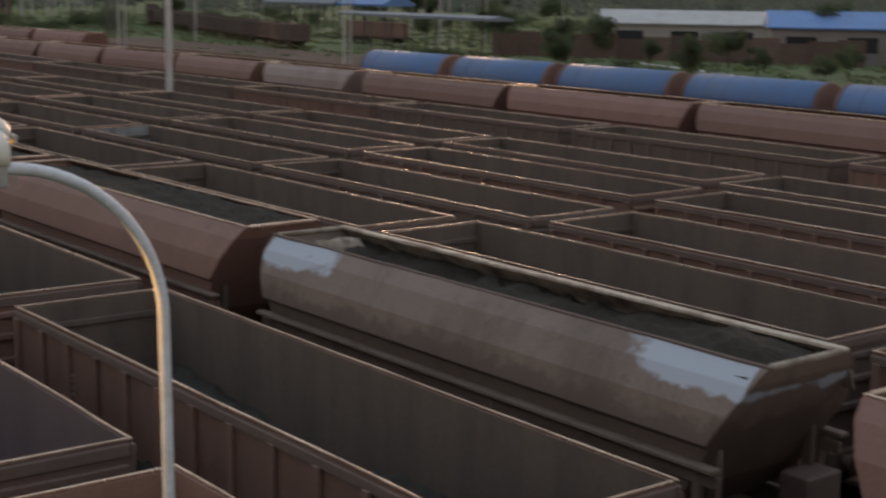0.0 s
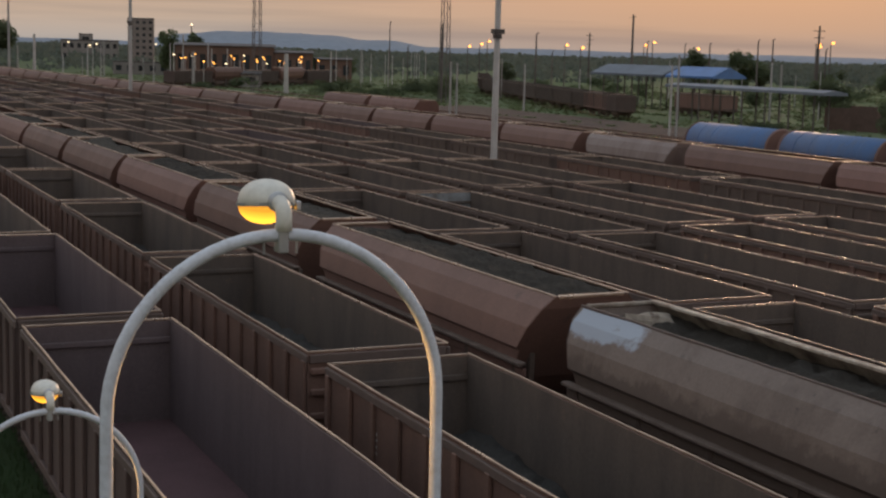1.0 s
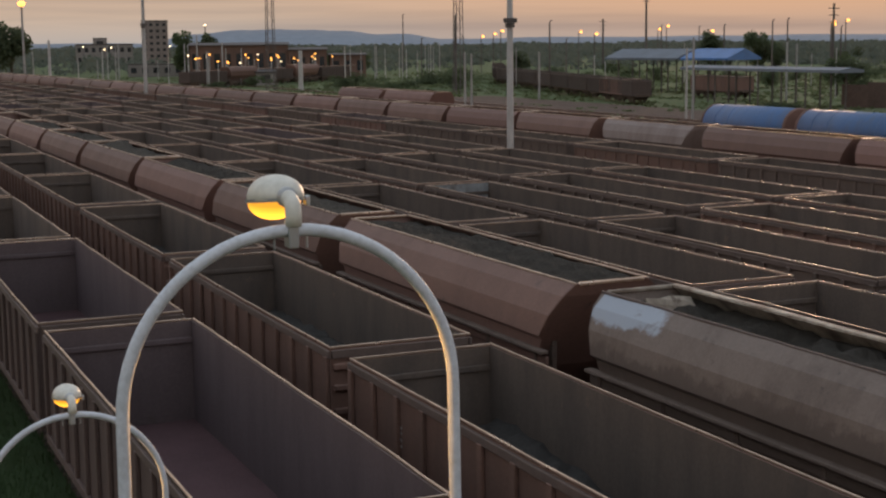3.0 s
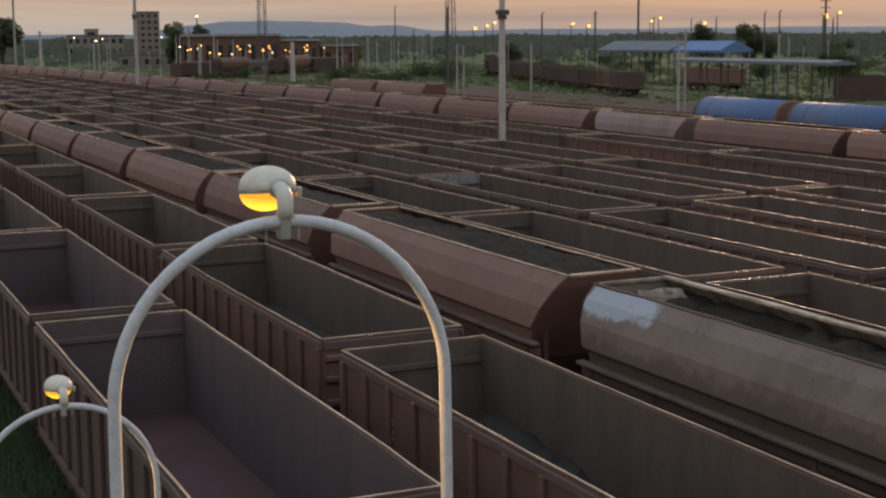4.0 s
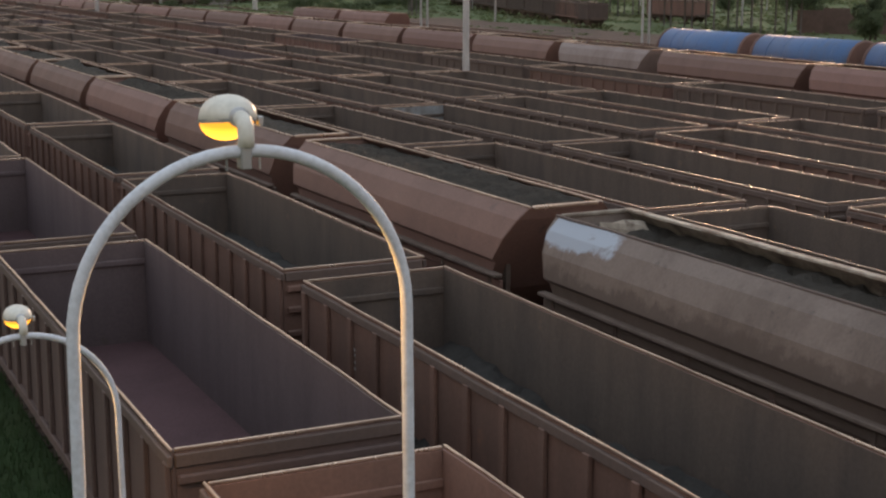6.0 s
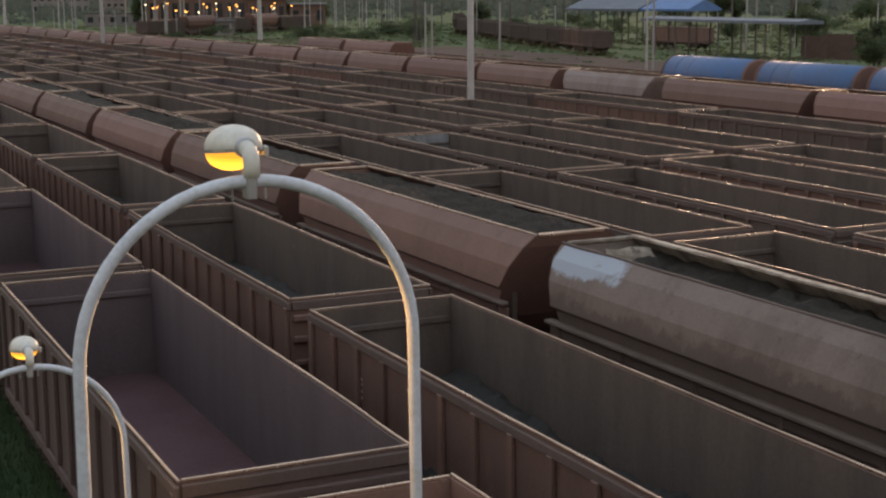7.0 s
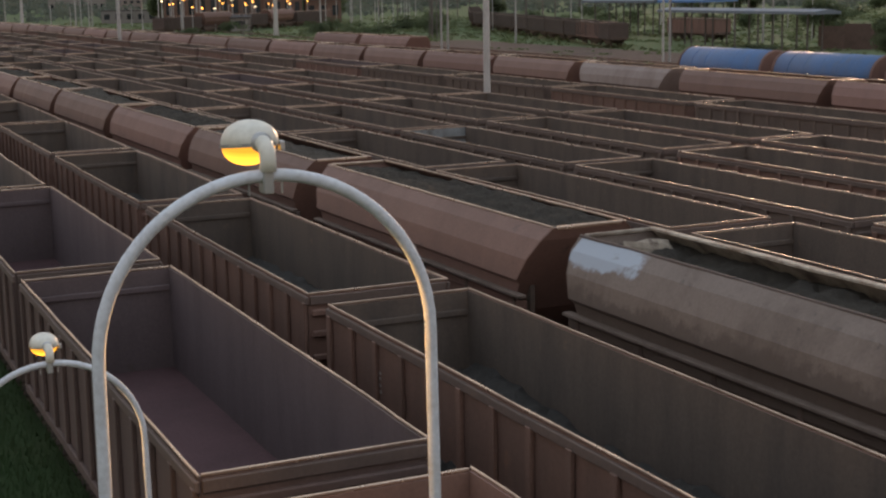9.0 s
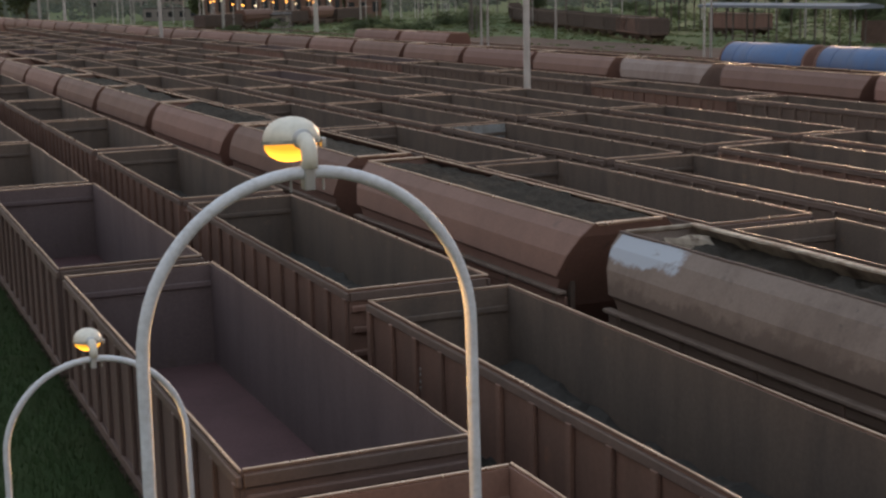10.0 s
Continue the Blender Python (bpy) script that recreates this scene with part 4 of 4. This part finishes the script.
mast(236.0, 405.0, 15.5, 0.35, "power line pole with cross arms", M_DARKPOLE, cross=3)
mast(44.9, 321.4, 17.6, 0.3, "tall lighting mast with lit floodlights", lamp=M_GLOW, head=0.85)
mast(127.3, 484.5, 15.0, 0.25, "far lamp post with lit head", M_DARKPOLE, M_GLOW_W)
lamp_rng = random.Random(11)
for i in range(26):
    f = i / 25
    x, y = 72 + 46 * f + lamp_rng.uniform(-1, 1), 286 + 50 * f + lamp_rng.uniform(-6, 6)
    mast(x, y, 5.4 + lamp_rng.uniform(-0.8, 1.2), 0.09, "small lit lamp on a post by the sheds", M_MAST, M_GLOW if i % 4 else M_GLOW_W, head=0.2)
for i in range(14):
    f = i / 13
    mast(112 + 52 * f, 300 + 70 * f + lamp_rng.uniform(-8, 8), 6.5 + lamp_rng.uniform(0, 2.5), 0.12, "pale thin contact-line post")
for x, y, h in ((118.0, 600.0, 7.5), (112.0, 630.0, 8.0), (140.0, 590.0, 8.0), (100.0, 520.0, 7.0), (152.0, 560.0, 8.5)):
    mast(x, y, h, 0.15, "far lamp post with lit head", M_DARKPOLE, M_GLOW_W)


for i in range(12):
    f = i / 11
    mast(48 + 46 * f, 330 + 30 * math.sin(i * 1.7), 7.0 + 2.0 * math.sin(i * 2.9), 0.13, "pale thin contact-line post")
for i in range(10):
    f = i / 9
    mast(118 + 70 * f, 205 + 45 * math.sin(i * 1.3), 6.5 + 1.5 * math.sin(i * 2.3), 0.11, "pale thin contact-line post")


# ---- buildings ----
def building(name, x, y, turn, W, D, h, roof_h, wall_mat, roof_mat, label, cols=0, rows=0, flat=False, over=0.4):
    w = thing(name, label, "building", "buildings beyond the yard")
    part("wall", boxes((-W / 2, W / 2, -D / 2, D / 2, -0.5, h)), wall_mat, w)
    bm = bmesh.new()
    if flat:
        box(bm, -W / 2 - over, W / 2 + over, -D / 2 - over, D / 2 + over, h, h + roof_h)
    else:
        a, b = W / 2 + over, D / 2 + over
        v = [bm.verts.new(c) for c in ((-a, -b, h - 0.1), (a, -b, h - 0.1), (a, b, h - 0.1), (-a, b, h - 0.1), (-a, 0, h + roof_h), (a, 0, h + roof_h),
                                       (-a, -b, h + 0.1), (a, -b, h + 0.1), (a, b, h + 0.1), (-a, b, h + 0.1))]
        for f in ((6, 7, 5, 4), (8, 9, 4, 5), (0, 1, 7, 6), (2, 3, 9, 8), (0, 6, 4), (3, 0, 4), (9, 3, 4), (1, 2, 5), (7, 1, 5), (2, 8, 5), (0, 3, 2, 1)):
            bm.faces.new([v[i] for i in f])
    part("roof", bm, roof_mat, w)
    for r in range(rows):
        for c in range(cols):
            x0 = -W / 2 + W * (c + 0.25) / cols
            z0 = h * (r + 0.3) / rows
            win = part("window", boxes((x0, x0 + W * 0.5 / cols, -D / 2 - 0.06, -D / 2 + 0.02, z0, z0 + h * 0.45 / rows)), M_WIN, w)
    w.matrix_basis = pose(x, y, 0, 0, 0, turn)
    return w


def canopy(x0, y0, x1, y1, z, wide, roof_mat, label, n, rise=0.5):
    """A platform roof on posts from one end to the other."""
    d = Vector((x1 - x0, y1 - y0, 0))
    w = thing("platform_canopy", label, "canopy", "platform roofs")
    L = d.length
    bm = bmesh.new()
    v = []
    for s in (-1, 1):
        v.append([bm.verts.new((x, s * L / 2, zz)) for x, zz in ((-wide / 2, 0), (0, rise), (wide / 2, 0), (wide / 2, -0.35), (-wide / 2, -0.35))])
    for j in range(5):
        bm.faces.new((v[0][j], v[0][(j + 1) % 5], v[1][(j + 1) % 5], v[1][j]))
    bm.faces.new(v[0])
    bm.faces.new(list(reversed(v[1])))
    part("roof", bm, roof_mat, w)
    me = mesh_of("post", boxes((-0.09, 0.09, -0.09, 0.09, -z - 0.3, -0.3)), M_DARKPOLE)
    for i in range(n):
        for sx in (-0.3, 0.3):
            part("post", me, None, w).location = (sx * wide, L * ((i + 0.5) / n - 0.5), 0)
    w.matrix_basis = pose((x0 + x1) / 2, (y0 + y1) / 2, z, 0, 0, math.degrees(math.atan2(-d.x, d.y)))


canopy(133.4, 222.0, 138.0, 206.2, 5.6, 9.0, M_ROOFG, "long pale metal platform roof on posts", 5, 1.5)
canopy(138.2, 205.8, 141.2, 196.6, 5.6, 9.0, M_ROOFB, "blue metal platform roof on posts", 3, 1.5)
canopy(118.6, 178.0, 119.9, 144.6, 4.7, 4.0, M_ROOFG, "low grey platform roof on posts", 7, 0.3)
building("tower_block", 137.6, 606, -15, 10.5, 9, 18, 0.6, M_BRICKY, M_ROOFD, "tall brown tower block with small windows", 4, 7, True, 0.1)
building("office_building", 123.0, 640, -12, 24, 12, 8.6, 0.5, M_WALL, M_ROOFD, "long low pale building with flat roof", 8, 2, True, 0.2)
building("rooftop_block", 124.0, 655, -12, 6, 6, 11.4, 0.4, M_WALL, M_ROOFD, "pale stair block behind the low building", 1, 3, True, 0.1)
building("depot_hall", 104.0, 362, -17, 24.6, 14, 8.3, 0.7, M_DEPOT, M_ROOFD, "long red-brown railway depot hall with dark roof", 9, 1)
building("depot_annexe", 119.8, 355, -17, 9.6, 11, 7.0, 0.6, M_DEPOT, M_ROOFD, "lower red-brown annexe of the depot hall", 4, 1)
building("depot_store", 129.2, 351, -17, 9.0, 9, 5.6, 0.5, M_DEPOT, M_ROOFD, "low brown store beside the depot", 3, 1)
building("white_hut", 92.2, 301, -18, 4, 3, 2.6, 0.6, M_WALL, M_ROOFD, "small whitish trackside hut", 1, 1)
building("low_wall_shed", 90.6, 398, -14, 15, 5, 3.2, 0.3, M_WALL, M_ROOFD, "long low pale shed", 5, 1, True, 0.1)
building("cottage", 156, 147, -44, 23, 10, 3.9, 1.9, M_WALL, M_ROOFL, "pale one-storey house with light sheet roof", 3, 1)
building("blue_roof_shed", 153, 119, -46, 15, 10, 4.2, 2.1, M_WALL, M_ROOFB, "pale shed with dull blue sheet roof", 2, 1)
building("blue_roof_shed", 160, 103, -50, 14, 10, 4.2, 2.1, M_WALL, M_ROOFB, "pale shed with dull blue sheet roof", 2, 1)
fence = thing("board_fence", "weathered brown board fence beyond the yard", "fence")
for i in range(14):
    me = mesh_of("board", boxes((-1.72, 1.72, -0.05, 0.05, -0.3, 2.7 + 0.35 * math.sin(i * 2.1))), M_FENCE)
    b = part("board", me, None, fence)
    b.matrix_basis = pose(124.5 + 1.75 * i, 149.5 - 2.97 * i, 0, 0, 0, -59.5)
bm = bmesh.new()
line = [(146, 176), (129, 131.3), (122.3, 112), (112, 85)]
lo = [bm.verts.new((x - 0.7, y, -0.215)) for x, y in line]
hi = [bm.verts.new((x + 0.7, y, -0.215)) for x, y in line]
for k in range(3):
    bm.faces.new((lo[k], hi[k], hi[k + 1], lo[k + 1]))
tagged(part("footpath", bm, M_ROOFL), "pale trodden path across the waste ground", "path", kind="structure")


# ---- trees and bushes ----
def leaf_cloud(seed, n, rx, ry, rz, cz, size, lumps=9):
    """Many small leaf clumps gathered round uneven lobes."""
    r = random.Random(seed)
    lobes = [(r.uniform(-0.6, 0.6) * rx, r.uniform(-0.6, 0.6) * ry, cz + r.uniform(-0.55, 0.65) * rz, r.uniform(0.3, 0.55)) for _ in range(lumps)]
    vs, fs = [], []
    for _ in range(n):
        lx, ly, lz, k = r.choice(lobes)
        d = Vector((r.gauss(0, 1), r.gauss(0, 1), r.gauss(0, 1))).normalized() * (r.random() ** 0.4)
        c = Vector((lx + d.x * rx * k, ly + d.y * ry * k, lz + d.z * rz * k))
        a = Vector((r.gauss(0, 1), r.gauss(0, 1), r.gauss(0, 1))).normalized()
        b = a.orthogonal().normalized()
        s = size * r.uniform(0.6, 1.4)
        i = len(vs)
        vs += [tuple(c + a * s), tuple(c + b * s * 0.7), tuple(c - a * s), tuple(c - b * s * 0.7)]
        fs.append((i, i + 1, i + 2, i + 3))
    me = bpy.data.meshes.new("crown")
    me.from_pydata(vs, [], fs)
    me.materials.append(M_LEAF)
    return me


def tree(x, y, h, wide, seed, label="dark green broadleaf tree in full leaf"):
    w = thing("tree", label, "tree", "trees beyond the yard")
    r = random.Random(seed)
    bm = bmesh.new()
    rod(bm, (0, 0, -0.4), (0.1, 0, h * 0.45), h * 0.03, h * 0.016, 8)
    for _ in range(6):
        a = r.uniform(0, 6.28)
        rod(bm, (0.05, 0, h * r.uniform(0.25, 0.45)), (math.cos(a) * wide * 0.33, math.sin(a) * wide * 0.33, h * r.uniform(0.55, 0.8)), h * 0.012, h * 0.004, 5)
    part("trunk", bm, M_BARK, w)
    part("crown", leaf_cloud(seed, 2600, wide / 2, wide / 2, h * 0.42, h * 0.58, h * 0.028), None, w)
    w.location = (x, y, -0.2)


def bush(x, y, h, wide, seed):
    ob = new("bush", leaf_cloud(seed, 900, wide / 2, wide / 2, h * 0.5, h * 0.42, h * 0.06, 7))
    ob.location = (x, y, -0.2)
    tagged(ob, "dark green scrub bush in rough grass", "bush", "scrub beyond the yard")


tree(190.2, 258.7, 10.8, 9, 1)
tree(196.0, 262.0, 9.0, 7, 2)
tree(186.6, 273.5, 10.6, 7.5, 3)
tree(43.0, 328, 14.5, 10, 4)
tree(35.0, 332, 15.5, 11, 5)
tree(205.0, 250, 7.5, 7, 7)
tree(222.0, 248, 8.5, 9, 8)
tree(108.0, 120, 4.6, 4.5, 9)
tree(104.0, 97, 5.0, 5.0, 10)
tree(116.0, 128, 6.0, 5.5, 12)
tree(140.0, 275, 7.0, 6, 13)
tree(154.0, 120, 8.0, 8, 14)
tree(150.0, 96, 8.5, 9, 15)
for i in range(9):
    tree(95 + 5.5 * i, 382 - 1.8 * i, (12.6 if i < 2 else 9.0) - 0.3 * i + 0.8 * math.sin(i * 2.3), 8.0, 60 + i, "dark tree in the belt behind the depot")
for i, (x, y, h) in enumerate(((131, 139, 6.0), (132, 117, 4.4), (126, 124, 3.4), (122, 104, 3.2), (118, 92, 3.0), (127, 96, 3.6), (119, 133, 2.8), (140, 170, 6.5), (148, 182, 7.0))):
    tree(x, y, h, h * 1.05, 90 + i, "small green tree by the houses")
scrub = random.Random(21)
for i, (x, y, h, wd) in enumerate(((100, 273, 3.4, 8), (97, 268, 2.6, 6), (104, 270, 2.4, 6), (108, 249, 4.6, 12), (112, 244, 3.6, 9), (104, 256, 3.4, 9), (118, 262, 4.2, 10),
                                   (125, 275, 4.5, 12), (98, 130, 2.6, 5), (92, 112, 2.4, 5), (98, 88, 2.4, 5), (104, 106, 2.2, 4), (112, 76, 3.0, 6), (72, 270, 2.4, 6), (88, 292, 2.6, 6))):
    bush(x, y, h, wd, 40 + i)
for i in range(26):
    bush(scrub.uniform(150, 260), scrub.uniform(120, 330), scrub.uniform(2.0, 4.0), scrub.uniform(5, 10), 80 + i)
woods = new("far_woods", leaf_cloud(300, 10, 1, 1, 1, 0, 0.1))
vs, fs = [], []
r = random.Random(8)
for i in range(1500):
    a, d = r.uniform(-0.03, 0.97), r.uniform(420, 1700)
    cx, cy = math.sin(a) * d, math.cos(a) * d
    rad, high = r.uniform(4.0, 10.0) * d / 600, r.uniform(1.8, 4.0) + 0.0016 * d + 1.5 * noise.noise((a * 20, 0, 0))
    for _ in range(44):
        q, w_ = rad * r.random() ** 0.5, r.uniform(0, 6.28)
        s_ = r.uniform(0.5, 1.0) * d / 600
        x, y, z = cx + q * math.cos(w_), cy + q * math.sin(w_), high * r.random() * (1.15 - 0.6 * q / rad)
        up = Vector((r.gauss(0, 1.0), r.gauss(0, 1.0), 0.55)).normalized()
        u = up.orthogonal().normalized() * s_ * 1.15
        b = up.cross(u)
        i0 = len(vs)
        vs += [(x + u.x, y + u.y, z + u.z), (x + b.x, y + b.y, z + b.z), (x - u.x, y - u.y, z - u.z), (x - b.x, y - b.y, z - b.z)]
        fs.append((i0, i0 + 1, i0 + 2, i0 + 3))
me = bpy.data.meshes.new("far_woods")
me.from_pydata(vs, [], fs)
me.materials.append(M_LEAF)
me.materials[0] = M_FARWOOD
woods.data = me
tagged(woods, "far belt of scrub and woodland, coloured pale for haze", "woodland", kind="stuff")

# weeds and low scrub over the waste ground beyond the yard
vs, fs = [], []
r = random.Random(31)
for c in range(4200):
    cx, cy = r.uniform(74, 280), r.uniform(60, 420)
    if cx < 104 and cy < 215 and r.random() < 0.8:
        continue
    big = max(0.0, noise.noise((cx * 0.03, cy * 0.03, 3.0))) * 2.2
    rad, high = r.uniform(0.6, 2.2) * (1 + big), r.uniform(0.1, 0.32) * (1 + 1.2 * big)
    for _ in range(14):
        a, q = r.uniform(0, 6.28), rad * r.random() ** 0.5
        p = Vector((cx + q * math.cos(a), cy + q * math.sin(a), -0.25 + high * r.random() * (1.2 - q / rad)))
        up = Vector((r.gauss(0, 0.7), r.gauss(0, 0.7), 1.0)).normalized()
        u = up.orthogonal().normalized() * r.uniform(0.2, 0.5)
        b = up.cross(u) * 0.8
        i0 = len(vs)
        vs += [tuple(p + u), tuple(p + b), tuple(p - u), tuple(p - b)]
        fs.append((i0, i0 + 1, i0 + 2, i0 + 3))
me = bpy.data.meshes.new("weeds")
me.from_pydata(vs, [], fs)
me.materials.append(M_WEEDS)
tagged(new("weeds", me), "patchy weeds and low scrub on waste ground", "weeds", kind="stuff")

# hills on the horizon
def hill(name, a0, a1, d, peak, base, seed, label):
    """A long ridge seen across the plain, as a solid slope of the given height."""
    bm = bmesh.new()
    n = 70
    rows = []
    for i in range(n + 1):
        f = i / n
        a = radians(a0 + (a1 - a0) * f)
        h = base + (peak - base) * math.sin(math.pi * f) ** 0.5 * (1 - 0.45 * f) + 5 * noise.noise((seed, f * 9, 0))
        rows.append([bm.verts.new((math.sin(a) * q, math.cos(a) * q, z)) for q, z in ((d, -8), (d + 250, h * 0.6), (d + 600, h), (d + 1000, -8))])
    for a, b in zip(rows, rows[1:]):
        for j in range(3):
            bm.faces.new((a[j], a[j + 1], b[j + 1], b[j])).smooth = True
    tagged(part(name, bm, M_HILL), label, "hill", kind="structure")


hill("hill", 12.6, 24.6, 2900, 49, 4, 1.0, "wooded hill on the horizon, coloured blue for haze")
hill("hill_range", 20.0, 50.0, 3100, 17, 12, 2.0, "low hill range on the horizon, coloured blue for haze")
hill("hill_range_west", -30.0, 12.5, 3200, 16, 10, 3.0, "low hill range on the horizon, coloured blue for haze")

# ---- grass strip beside the first siding ----
vs, fs = [], []
r = random.Random(5)
for i in range(42000):
    x, y = r.uniform(-2.5, 5.3), 12 + 50 * r.random() ** 1.5
    if x > 4.7 and r.random() < 0.4:
        continue
    h, a, lean = r.uniform(0.08, 0.3), r.uniform(0, 6.28), r.uniform(0.0, 0.15)
    wdt = 0.018
    i0 = len(vs)
    vs += [(x - wdt * math.cos(a), y - wdt * math.sin(a), -0.14), (x + wdt * math.cos(a), y + wdt * math.sin(a), -0.14), (x + lean * math.sin(a), y + lean * math.cos(a), -0.13 + h)]
    fs.append((i0, i0 + 1, i0 + 2))
me = bpy.data.meshes.new("grass")
me.from_pydata(vs, [], fs)
me.materials.append(M_GRASS)
tagged(new("grass", me), "green grass strip beside the sidings", "grass", kind="stuff")
